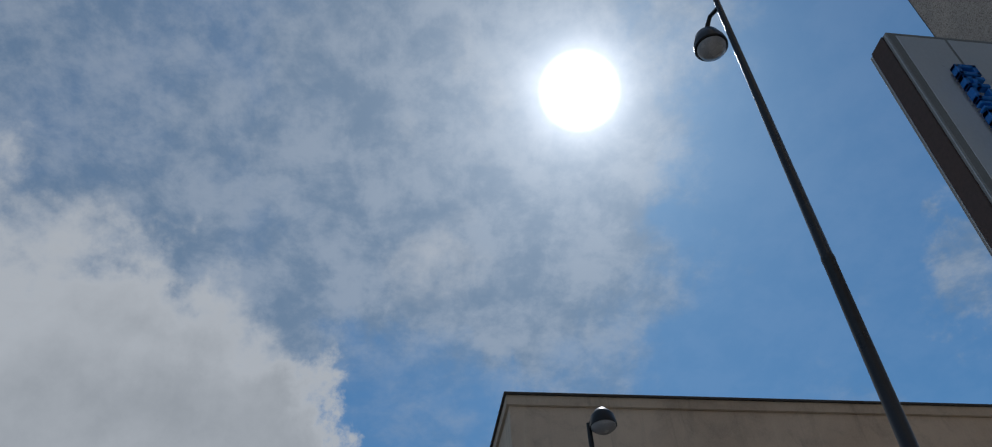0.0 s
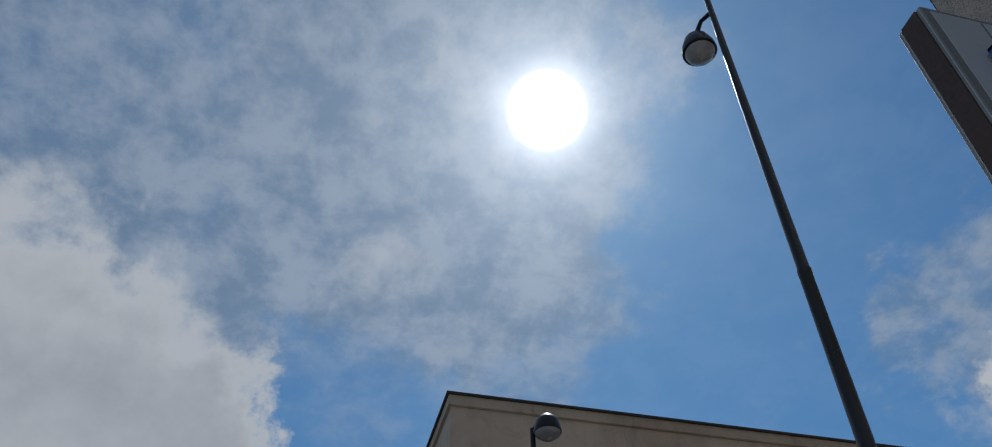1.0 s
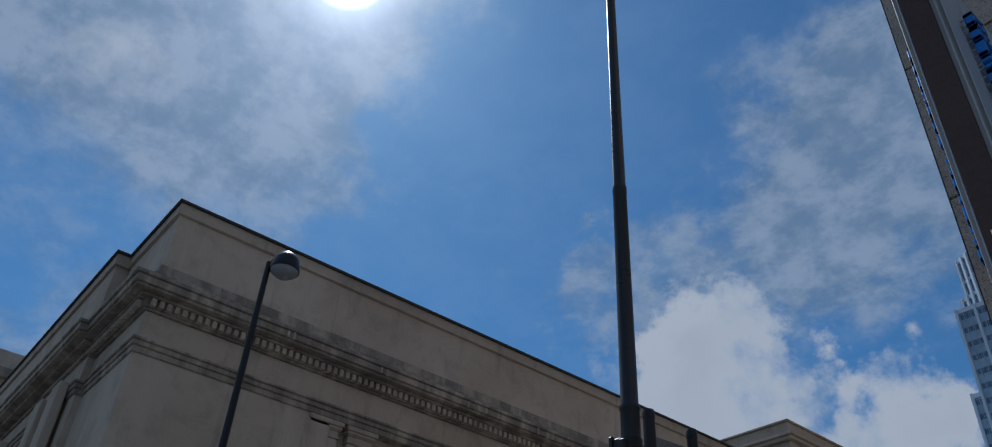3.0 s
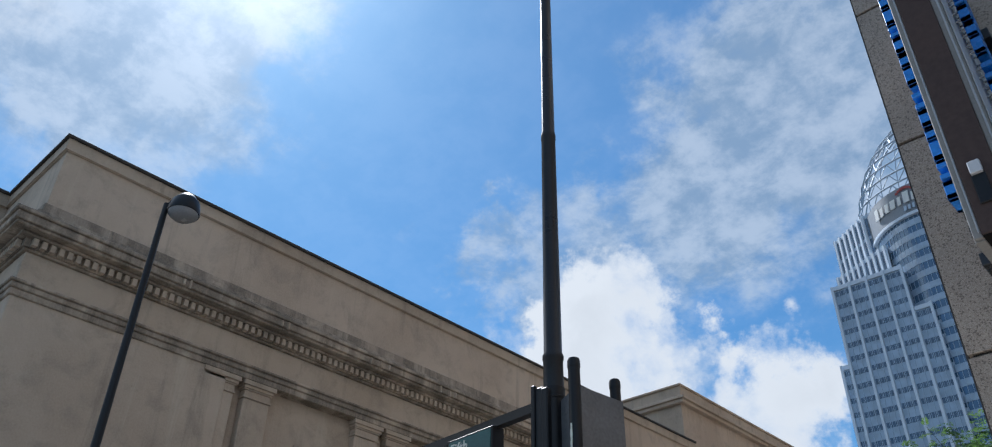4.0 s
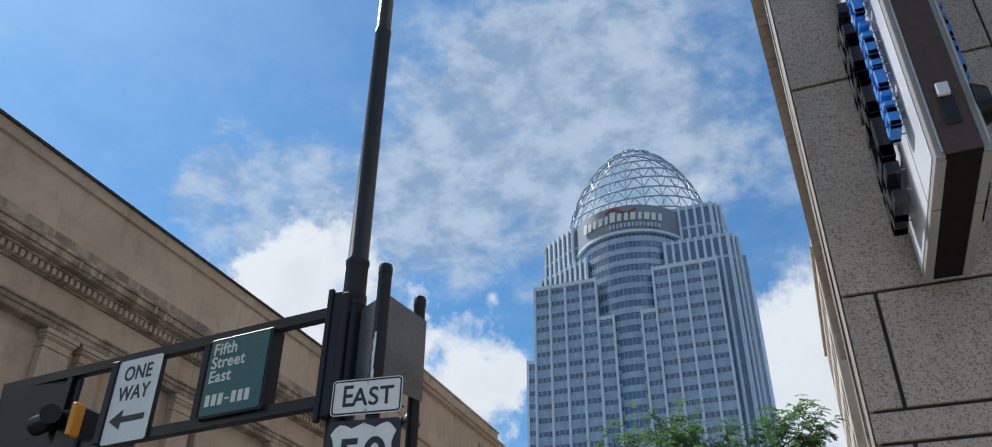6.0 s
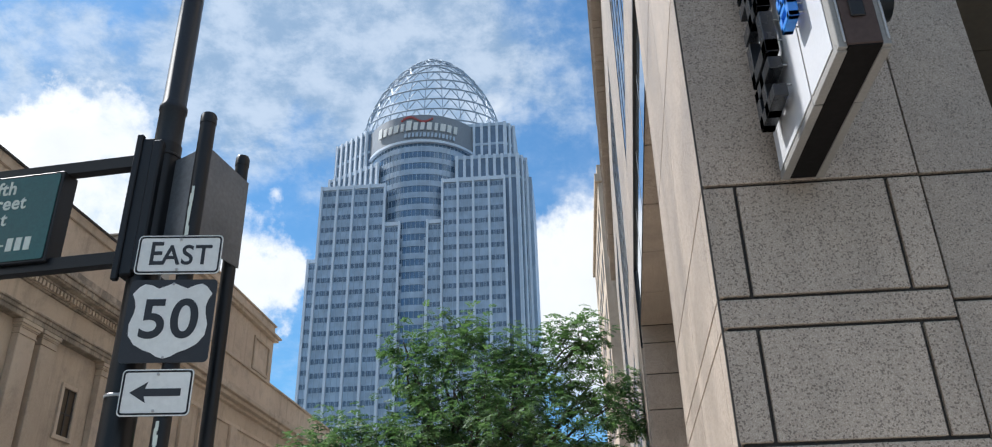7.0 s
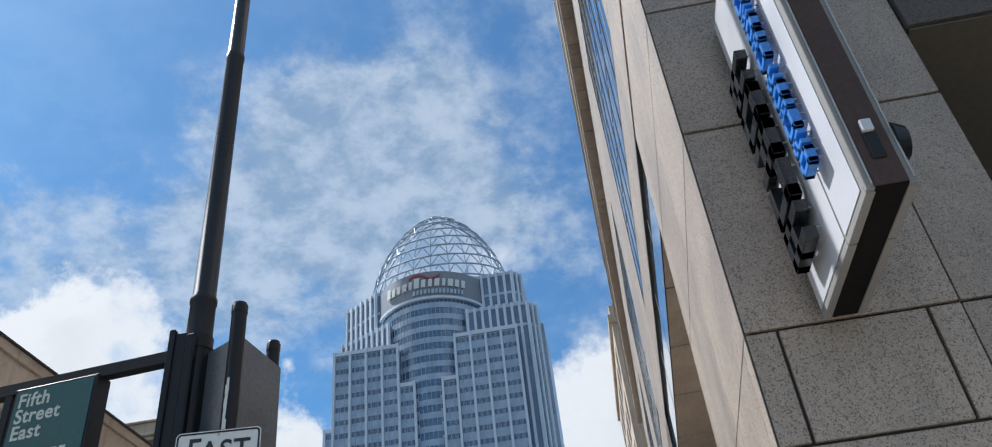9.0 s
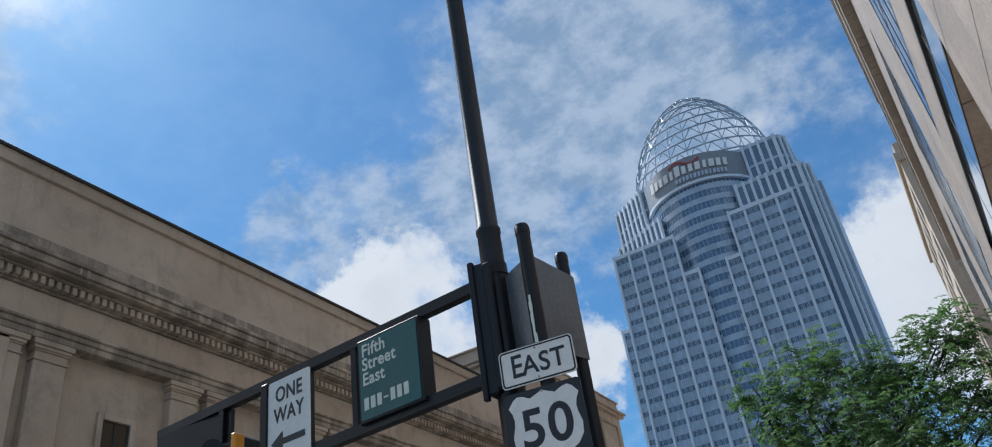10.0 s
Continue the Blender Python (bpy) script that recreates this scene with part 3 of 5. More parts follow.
# ---- granite office building ----
def office():
    h = thing("office_building", "pinkish grey granite office block with a glazed street side", "building", 6, 8, 0)
    inv = h.matrix_world.inverted()

    def put(name, bm, mat=GRANITE, parent=h, label=""):
        bm.transform(inv)
        return part(name, bm, mat, parent, label)

    TOP, YE = 37.0, 44.0
    # the street side runs off at a slight angle: u along it, w into the building
    SKEW = math.tan(radians(2.93))
    turn = Matrix.Rotation(radians(-2.93), 4, "Z")

    def side(name, bm, mat=GRANITE, parent=h, label=""):
        bm.transform(turn)
        return put(name, bm, mat, parent, label)
    # corner pier body behind its facing stones, and the walls round the street opening
    bm = bmesh.new()
    prism(bm, [(0.03, 0.03), (1.24, 0.03), (1.24, 3.32), (0.03 + 3.32 * SKEW, 3.32)], "z", 0, TOP)
    pier = put("wall", bm, JOINT, h, "corner pier faced with granite stones")
    bm = bmesh.new()
    box(bm, 1.24, 1.80, 0.06, 3.3, 0, TOP)
    put("wall", bm, JOINT)
    bm = bmesh.new()
    box(bm, 1.80, 24, 0.02, 1.0, 6.30, TOP)
    lintel = put("wall", bm, JOINT, h, "granite wall over the entrance")
    # entrance recess: soffit, back wall and side
    bm = bmesh.new()
    box(bm, 1.80, 24, 1.0, 6.5, 6.32, 6.6)
    soffit = put("soffit", bm, SOFFIT, h, "smooth brown-grey entrance soffit")
    bm = bmesh.new()
    box(bm, 1.80, 24, 5.9, 6.4, 0, 6.32)
    put("wall", bm, GRANITE)
    gap = 0.011

    def stone(x0, x1, z0, z1, y, parent, thick=0.035, mat=GRANITE):
        bm = bmesh.new()
        box(bm, x0 + gap, x1 - gap, y, y + thick, z0 + gap, z1 - gap, 0.004)
        put("stone", bm, mat, parent)

    # pier front: rows of stones with narrow courses between, plain tall stones above
    for z0, z1 in ((3.345, 4.05), (2.54, 3.165), (1.73, 2.36), (0.92, 1.55)):
        for x0, x1 in ((-0.005, 0.19), (0.19, 1.055), (1.055, 1.255)):
            stone(x0, x1, z0, z1, 0.0, pier)
        stone(-0.005, 1.255, z0 - 0.18, z0, 0.0, pier)
    z = 4.05
    for k, hgt in enumerate((1.60, 1.30, 1.60, 1.30, 1.6, 1.3, 1.6, 1.3, 1.6, 1.3, 1.6, 1.3, 1.6)):
        stone(-0.005, 1.255, z, z + hgt, 0.0, pier)
        z += hgt
    for z0, z1 in ((0.2, 1.0), (1.0, 2.36), (2.36, 3.28), (3.28, 4.06), (4.06, 5.655), (5.655, 6.95), (6.95, 8.5), (8.5, 10.0), (10, 12), (12, 14), (14, 16), (16, 18), (18, 20), (20, 22)):
        stone(1.255, 1.795, z0, z1, 0.028, pier)
    # these stones are darker than the pier's to paint in the shadow
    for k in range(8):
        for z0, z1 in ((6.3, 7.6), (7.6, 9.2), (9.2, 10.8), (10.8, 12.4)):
            stone(1.80 + k * 1.35, 1.80 + (k + 1) * 1.35, z0, z1, 0.0, lintel, 0.025, SHADED_GRANITE)
    # soffit panels with dark joints and one downlight
    for i in range(6):
        for j in range(3):
            bm = bmesh.new()
            box(bm, 1.82 + i * 1.9, 1.82 + (i + 1) * 1.9 - 0.014, 0.03 + j * 1.95, 0.03 + (j + 1) * 1.95 - 0.014, 6.285, 6.32)
            put("soffit_panel", bm, SOFFIT, soffit)

    # street side
    def facing(u0, u1, z0, z1, parent, out=0.0, thick=0.035):
        bm = bmesh.new()
        box(bm, out, out + thick, u0 + 0.007, u1 - 0.007, z0 + 0.007, z1 - 0.007, 0.004)
        side("stone", bm, GRANITE, parent)

    def slab(name, w0, w1, u0, u1, z0, z1, mat=GRANITE, parent=h, label="", bevel=0.0):
        bm = bmesh.new()
        box(bm, w0, w1, u0, u1, z0, z1, bevel)
        return side(name, bm, mat, parent, label)

    U1, U2, UG = 3.35, 11.75, 12.55
    ZS, ZG = 7.15, 8.68
    for z0, z1 in ((0.1, 0.74), (0.74, 0.92), (0.92, 1.55), (1.55, 1.73), (1.73, 2.36), (2.36, 2.54), (2.54, 3.165), (3.165, 3.345), (3.345, 4.05)):
        for u0, u1 in ((0.0, 0.24), (0.24, 1.68), (1.68, U1)):
            facing(u0, u1, z0, z1, pier)
    z = 4.05
    for k, hgt in enumerate((1.60, 1.30, 1.60)):
        cuts = (0.0, 1.62, U1) if k < 2 else (0.0, 0.72, 1.58, U1)
        for u0, u1 in zip(cuts, cuts[1:]):
            facing(u0, u1, z, z + hgt, pier)
        z += hgt
    slab("corner_joint", -0.004, 0.010, 0.004, 0.026, 0.0, 20.8, JOINT, pier, "dark sealed corner joint")
    # deep side opening: flat granite soffit, stone jamb at its far end, back wall
    soff = slab("opening_soffit", 0.03, 1.6, U1, U2 + 0.3, ZS + 0.03, ZS + 0.25, JOINT, h, "flat granite soffit of the side opening")
    cuts = (U1, 4.69, 6.35, 8.05, 9.9, U2)
    for u0, u1 in zip(cuts, cuts[1:]):
        slab("stone", 0.012, 1.55, u0 + 0.012, u1 - 0.012, ZS, ZS + 0.03, GRANITE, soff, "", 0.004)
    slab("wall", 1.5, 1.6, U1 - 0.05, U2, 0, ZS)
    jamb = slab("wall", 0.03, 1.6, U2 + 0.03, U2 + 0.5, 0, ZS, JOINT)
    courses = (7.15, 6.78, 6.15, 5.45, 4.68, 3.88, 3.1, 2.3, 1.5, 0.7, 0.0)
    for z1, z0 in zip(courses, courses[1:]):
        slab("stone", 0.012, 1.5, U2, U2 + 0.03, z0 + gap, z1 - gap, GRANITE, jamb, "", 0.004)
    # long strip of sky-lit glass over the opening, set back under a dark head
    slab("window_head", 0.004, 0.13, U1 - 0.1, UG + 0.06, ZG - 0.012, ZG + 0.03, BLACK)
    band = slab("window", 0.05, 0.07, U1 - 0.1, UG, ZS + 0.012, ZG - 0.01, SKY_GLASS, h, "long strip of sky-reflecting glass")
    slab("sill", 0.0, 0.05, U1, UG, ZS + 0.002, ZS + 0.012, BLACK, band)
    slab("reveal", 0.0, 0.10, UG, UG + 0.07, ZS - 0.2, ZG, BLACK, band)
    for u in (5.3, 7.4, 9.5):
        slab("mullion", 0.046, 0.055, u, u + 0.03, ZS + 0.05, ZG - 0.01, SILVER, band)
    # backing of the long wall, in pieces round its windows
    wins = [(3.08, 10.7, 10.2, 17.3, 7), (16.2, 23.6, 10.4, 17.3, 7), (28.6, 36.0, 10.4, 17.3, 7), (18.4, 25.0, 2.6, 8.7, 4), (28.5, 35.5, 2.6, 8.7, 4)]
    slab("wall", 0.30, 3.0, U1, YE, ZG + 0.03, 20.9, JOINT)
    slab("wall", 0.30, 3.0, U2 + 0.5, YE, 0, ZG + 0.03, JOINT)
    low = slab("wall", 0.06, 0.30, UG + 0.07, 18.4, 0, ZG, JOINT)
    # facing in courses, left open where the windows stand
    ucuts = (0.0, 1.6, 3.08, 4.9, 6.8, 8.7, 10.7, 12.6, 14.4, 16.2, 18.4, 20.1, 21.9, 23.6, 25.0, 26.8, 28.6, 30.4, 32.2, 34.1, 36.0, 38.0, 40.0, 42.0, YE)
    zcuts = (0.0, 1.4, 2.6, 4.05, 5.6, 7.1, 8.71, 10.2, 11.6, 13.1, 14.5, 15.9, 17.3, 18.5, 19.7, 20.9)
    for z0, z1 in zip(zcuts, zcuts[1:]):
        for u0, u1 in zip(ucuts, ucuts[1:]):
            uc, zc = (u0 + u1) / 2, (z0 + z1) / 2
            if zc < 8.71 and uc < 12.6:
                continue
            if any(a < uc < b and c < zc < d for a, b, c, d, _ in wins):
                continue
            facing(u0, u1, z0, z1, low, 0.0, 0.3)
    for k in range(3):
        facing(12.62, 14.4, 0.0 + k * 2.9, 2.9 + k * 2.9, low, 0.0, 0.06)
    # recessed windows with dark frames
    for a, b, c, d, n in wins:
        w = slab("window", 0.010, 0.06, a, b, c, d, SKY_GLASS, h, "wide flush window in the granite wall")
        slab("sill", 0.0, 0.05, a, b, c - 0.03, c + 0.10, BLACK, w)
        slab("head", 0.0, 0.05, a, b, d - 0.10, d, BLACK, w)
        for q in range(n + 1):
            u = a + (b - a - 0.12) * q / n
            slab("mullion", 0.004, 0.05, u, u + 0.12, c, d, BLACK, w)
            if q < n:
                slab("mullion", 0.006, 0.05, u + (b - a) / n * 0.5, u + (b - a) / n * 0.5 + 0.05, c, d, SILVER, w)
        for q in range(1, 4):
            zz = c + (d - c) * q / 4
            slab("transom", 0.005, 0.05, a, b, zz, zz + 0.06, JOINT, w)
    # the upper storeys stand forward on a jointed soffit
    bm = bmesh.new()
    prism(bm, [(-0.36, 2.0), (-0.30, YE), (3.0, YE), (3.0, 2.0)], "z", 20.97, TOP)
    upper = side("upper_wall", bm, GRANITE, h, "overhanging upper storeys")
    u = 2.0
    k = 0
    while u < YE - 1.0:
        step = (1.05, 0.40, 0.55)[k % 3]
        bm = bmesh.new()
        w0 = -0.38 + (u - 2.0) * 0.0018
        box(bm, w0, 0.34, u + 0.012, u + step - 0.012, 20.9, 20.96, 0.004)
        side("soffit_stone", bm, GRANITE, upper)
        u += step
        k += 1
    for z in (22.4, 24.0, 28.0, 32.0):
        slab("string_course", -0.372, -0.29, 2.0, YE - 0.5, z, z + 0.12, GRANITE, upper, "", 0.01)
    bm = bmesh.new()
    box(bm, 3.2, 24, 0.1, YE - 3.0, TOP, TOP + 0.3)
    put("roof", bm, ROOFING)
    bm = bmesh.new()
    box(bm, 4.8, 24, 6.5, YE - 3.0, 0, TOP)
    put("wall", bm)
    return h


office()

# tall stone block farther down the same side of the street
far = thing("far_building", "tan stone office block farther down the street", "building", 14.0, 70, 0)
for name, out, z0, z1, mat in (("wall", 0.0, 0, 36.6, STONE), ("cornice", 0.25, 36.6, 37.4, STONE), ("parapet", 0.0, 37.4, 38.4, STONE)):
    block(name, mat, far, (-11.55 - out, 11, -10 - out, 12, z0, z1), 0.03)
for k in range(8):
    for j in range(5):
        block("window", BRONZE_GLASS, far, (-11.57, -11.5, -8.6 + j * 4.0, -6.4 + j * 4.0, 3.0 + k * 4.2, 5.6 + k * 4.2), 0.0, "dark recessed office window" if k + j == 0 else "")

# ---- stepped glass tower ----
TX, TY = -45.5, 221.0


def tower():
    h = thing("office_tower", "blue-grey stepped glass skyscraper crowned by a white steel lattice", "skyscraper", TX, TY + 22, 0)
    ox, oy = TX, TY + 22

    def put(name, bm, mat, parent=h, label="", smooth=False):
        bm.transform(h.matrix_world.inverted())
        return part(name, bm, mat, parent, label, smooth)

    FL, BAY = 4.3, 4.72
    # window pane of one bay and floor, with thin mullions standing before it
    bm = bmesh.new()
    for k in range(5):
        box(bm, -1.95 + k * 0.80, -1.95 + k * 0.80 + 0.66, -0.06, 0.0, 0, 1.55)
    pane = mesh_of("window", bm, TOWER_GLASS)

    def front(x0, bays, y, top, low=30.0, width=BAY):
        """A flat front of bays facing the street: spandrel body, light piers, windows floor by floor."""
        x1 = x0 + bays * width
        bm = bmesh.new()
        box(bm, x0, x1, y, y + 30, 0, top - 1.2)
        body = put("front_wall", bm, TOWER_SPAN)
        for k in range(bays + 1):
            xx = x0 + k * width
            bm = bmesh.new()
            box(bm, xx - 0.36, xx + 0.36, y - 0.75, y + 0.2, 0, top)
            put("pier", bm, TOWER_PIER, body)
        bm = bmesh.new()
        box(bm, x0, x1, y - 0.45, y + 0.5, top - 1.4, top - 0.1)
        put("coping", bm, TOWER_PIER, body)
        for k in range(bays):
            for q in (0.33, 0.67):
                xx = x0 + (k + q) * width
                bm = bmesh.new()
                box(bm, xx - 0.07, xx + 0.07, y - 0.16, y, 0, top - 1.2)
                put("mullion", bm, TOWER_PANEL, body)
        z = top - 3.4
        while z > low:
            for k in range(bays):
                piece("window", pane, body, x0 + (k + 0.5) * width - ox, y - 0.02 - oy, z)
            z -= FL
        return body

    front(-74.6, 4, 221.0, 132.4, 42.0, 5.03)
    front(-54.4, 1, 221.4, 118.5, 42.0, 4.7)
    front(-41.0, 1, 221.4, 118.5, 42.0, 4.6)
    front(-36.4, 4, 221.0, 132.6, 42.0, 4.82)
    # side bays, narrower and set back
    front(-78.9, 1, 226.0, 109.2, 42.0, 4.3)
    front(-17.0, 1, 229.0, 114.0, 42.0, 5.0)
    bm = bmesh.new()
    box(bm, -11.5, -9.2, 236, 262, 0, 140)
    put("side_wall", bm, TOWER_SPAN)

    # set-back tiers with splayed sides: tall slit windows between light fins
    def tier(pts, z0, z1):
        cx = sum(p[0] for p in pts) / len(pts)
        cy = sum(p[1] for p in pts) / len(pts)
        bm = bmesh.new()
        prism(bm, pts, "z", z0, z1 - 0.6)
        body = put("tier_wall", bm, TIER_GLASS)
        loop = pts + pts[:1]
        for p, q in zip(loop, loop[1:]):
            d = Vector((q[0] - p[0], q[1] - p[1], 0))
            n = max(1, round(d.length / 2.35))
            o = d.normalized()
            nrm = Vector((o.y, -o.x, 0))
            if nrm.y > 0.5:
                continue
            for k in range(n + 1):
                c = Vector((p[0], p[1], 0)) + d * (k / n)
                quad = [c - o * 0.42 + nrm * 0.6, c + o * 0.42 + nrm * 0.6, c + o * 0.42 - nrm * 0.3, c - o * 0.42 - nrm * 0.3]
                bm = bmesh.new()
                prism(bm, [(v.x, v.y) for v in quad], "z", z0, z1)
                put("fin", bm, TOWER_PIER, body)
        for zz, t in ((z1 - 1.3, 1.2), (z1 - 9.0, 1.0)):
            bm = bmesh.new()
            prism(bm, [((a - cx) * 1.02 + cx, (b - cy) * 1.012 + cy) for a, b in pts], "z", zz, zz + t)
            put("band", bm, TOWER_PANEL, body)

    tier([(-76.5, 262), (-76.5, 234.2), (-58.3, 225), (-58.3, 262)], 40, 142.8)
    tier([(-32.4, 262), (-32.4, 225), (-13.2, 225.5), (-10.8, 229), (-10.8, 262)], 40, 143.2)
    tier([(-76.7, 262), (-76.7, 240.6), (-64.1, 232), (-55.0, 232), (-55.0, 262)], 140, 160.2)
    tier([(-30.2, 262), (-30.2, 232), (-17.4, 232), (-14.8, 235), (-14.8, 262)], 140, 160.2)

    # glazed drum in the middle, banded floor by floor, with the sign band on top
    R, CYD = 18.6, 240.6
    def ring(r, z0, z1, sides=64):
        bm = bmesh.new()
        lathe(bm, [(r, z0), (r, z1)], TX, CYD, sides)
        return bm
    drum = put("drum", ring(R, 30, 158.0), DRUM_GLASS, h, "curved blue glass drum", True)
    z = 146.4
    k = 0
    while z > 44:
        put("spandrel_band", ring(R + 0.12, z - 2.0, z), TOWER_SPAN, drum, "", True)
        z -= FL
    bm = bmesh.new()
    for k in range(40):
        a = radians(-172 + k * 164 / 39)
        o, w = Vector((math.cos(a), math.sin(a))), Vector((-math.sin(a), math.cos(a))) * 0.05
        c = Vector((TX, CYD))
        prism(bm, [tuple(c + o * r + w * e) for r, e in ((R - 0.1, -1), (R + 0.16, -1), (R + 0.16, 1), (R - 0.1, 1))], "z", 44, 147.4)
    tagged(put("mullion", bm, TOWER_PANEL, drum), kind="stuff")
    bm = bmesh.new()
    box(bm, -50.2, -40.8, 222.6, 240, 20, 116)
    put("front_wall", bm, DRUM_GLASS)
    z = 113.0
    while z > 44:
        bm = bmesh.new()
        box(bm, -50.2, -40.8, 222.3, 222.7, z - 1.5, z)
        put("spandrel_band", bm, TOWER_PANEL, drum)
        z -= FL
    band = put("sign_band", ring(R + 0.8, 148.3, 158.2), SIGNBAND, h, "curved grey sign band", True)
    put("band_edge", ring(R + 1.1, 147.5, 148.4), TOWER_PIER, band, "", True)
    # plain raised shapes of letter size on the band
    def glyphs(count, span, z0, zh, mat, wide):
        for i in range(count):
            ang = radians(-90 + (i - (count - 1) / 2) * span / count + (14 if zh < 2 else 0))
            c, s = math.cos(ang), math.sin(ang)
            r = R + 1.05
            tall = zh * (1.3 if i in (0, 5) and zh > 2 else 1.0)
            half = (0.50, 0.40, 0.36, 0.46, 0.30)[i % 5]
            polys = [[(-half, 0), (half, 0), (half, 1), (-half, 1)]]
            bm = bmesh.new()
            for poly in polys:
                front = [((w + q * 0.16) * wide, z0 + q * tall) for w, q in poly]
                rings = [[bm.verts.new((TX + rr * c - s * w, CYD + rr * s + c * w, z)) for w, z in front] for rr in (r, r + 0.3)]
                bm.faces.new(rings[0])
                bm.faces.new(rings[1][::-1])
                m = len(front)
                for k in range(m):
                    bm.faces.new((rings[0][k], rings[0][(k + 1) % m], rings[1][(k + 1) % m], rings[1][k]))
            put("sign_letter", bm, mat, band)
    glyphs(13, 84, 152.0, 2.9, WHITE, 1.75)
    glyphs(14, 50, 149.3, 1.6, TOWER_PANEL, 0.85)
    bm = bmesh.new()
    r = R + 1.1
    for i in range(14):
        for j in (0,):
            a0, a1 = radians(-104 + i * 2.2), radians(-104 + (i + 1) * 2.2)
            zz = 155.9 + 1.0 * math.sin(i * 0.5)
            quad = [(TX + rr * math.cos(a), CYD + rr * math.sin(a)) for rr, a in ((r, a0), (r, a1), (r + 0.25, a1), (r + 0.25, a0))]
            prism(bm, quad, "z", zz, zz + 0.7)
    put("sign_mark", bm, RED, band)

    # lattice crown: front half of a steel dome with a strong rim arch
    HW, BZ, HT, CYT = 24.6, 158.0, 39.3, 243.0
    DEEP, MX = 15.0, TX + 1.5

    def wide(v):
        """Half width left at the height share v."""
        return HW * max(0.0, 1 - v ** 1.75) ** 0.62

    def rim(t, shift, grow=1.0):
        """t from -1 to 1 along the arch."""
        v = 1 - abs(t) ** 1.7
        return (MX + math.copysign(wide(v), t) * grow, CYT + shift, BZ + HT * v * grow)
    bm = bmesh.new()
    for shift, rad in ((0.0, 0.45), (1.8, 0.32)):
        tube(bm, [rim(-1 + 2 * k / 60, shift, 1.0 - 0.018 * shift) for k in range(61)], rad, 6)
    lattice = put("crown_arch", bm, LATTICE, h, "pale steel lattice crown", True)

    def dome(u, v):
        """u: -90..90 degrees round the front; v: degrees up."""
        f = math.sin(v)
        w = wide(f) / HW
        return (MX + HW * w * math.sin(u), CYT - DEEP * math.cos(u) * w, BZ + HT * f)
    levels = (4, 11, 18, 26, 34, 43, 53, 64, 76)
    for v in levels:
        bm = bmesh.new()
        tube(bm, [dome(radians(-90 + 180 * k / 30), radians(v)) for k in range(31)], 0.30, 5)
        put("crown_ring", bm, LATTICE, lattice, "", True)
    for u in range(-75, 76, 15):
        bm = bmesh.new()
        tube(bm, [dome(radians(u), radians(88 * k / 16)) for k in range(17)], 0.15, 5)
        put("crown_rib", bm, LATTICE, lattice, "", True)
    for i, (v0, v1) in enumerate(zip(levels, levels[1:])):
        n = 26 - 2 * i
        bm = bmesh.new()
        for k in range(n):
            u0, u1 = -88 + 176 * k / n, -88 + 176 * (k + 1) / n
            a, b = (v0, v1) if (k + i) % 2 else (v1, v0)
            tube(bm, [dome(radians(u0), radians(a)), dome(radians((u0 + u1) / 2), radians((a + b) / 2)), dome(radians(u1), radians(b))], 0.17, 4)
        put("crown_brace", bm, LATTICE, lattice, "", True)
    for k in range(3, 46, 3):
        t = -1 + k / 24
        bm = bmesh.new()
        tube(bm, [rim(t, 0.0), rim(min(1.0, t + 0.04), 1.8, 0.968)], 0.12, 4)
        put("crown_brace", bm, LATTICE, lattice)
    # set the whole height and place
    h.scale.z = 0.9686
    h.location.x -= 0.75
    return h


tower()

# ---- signal pole with its sign frame ----
PX, PY = -4.0, 1.08


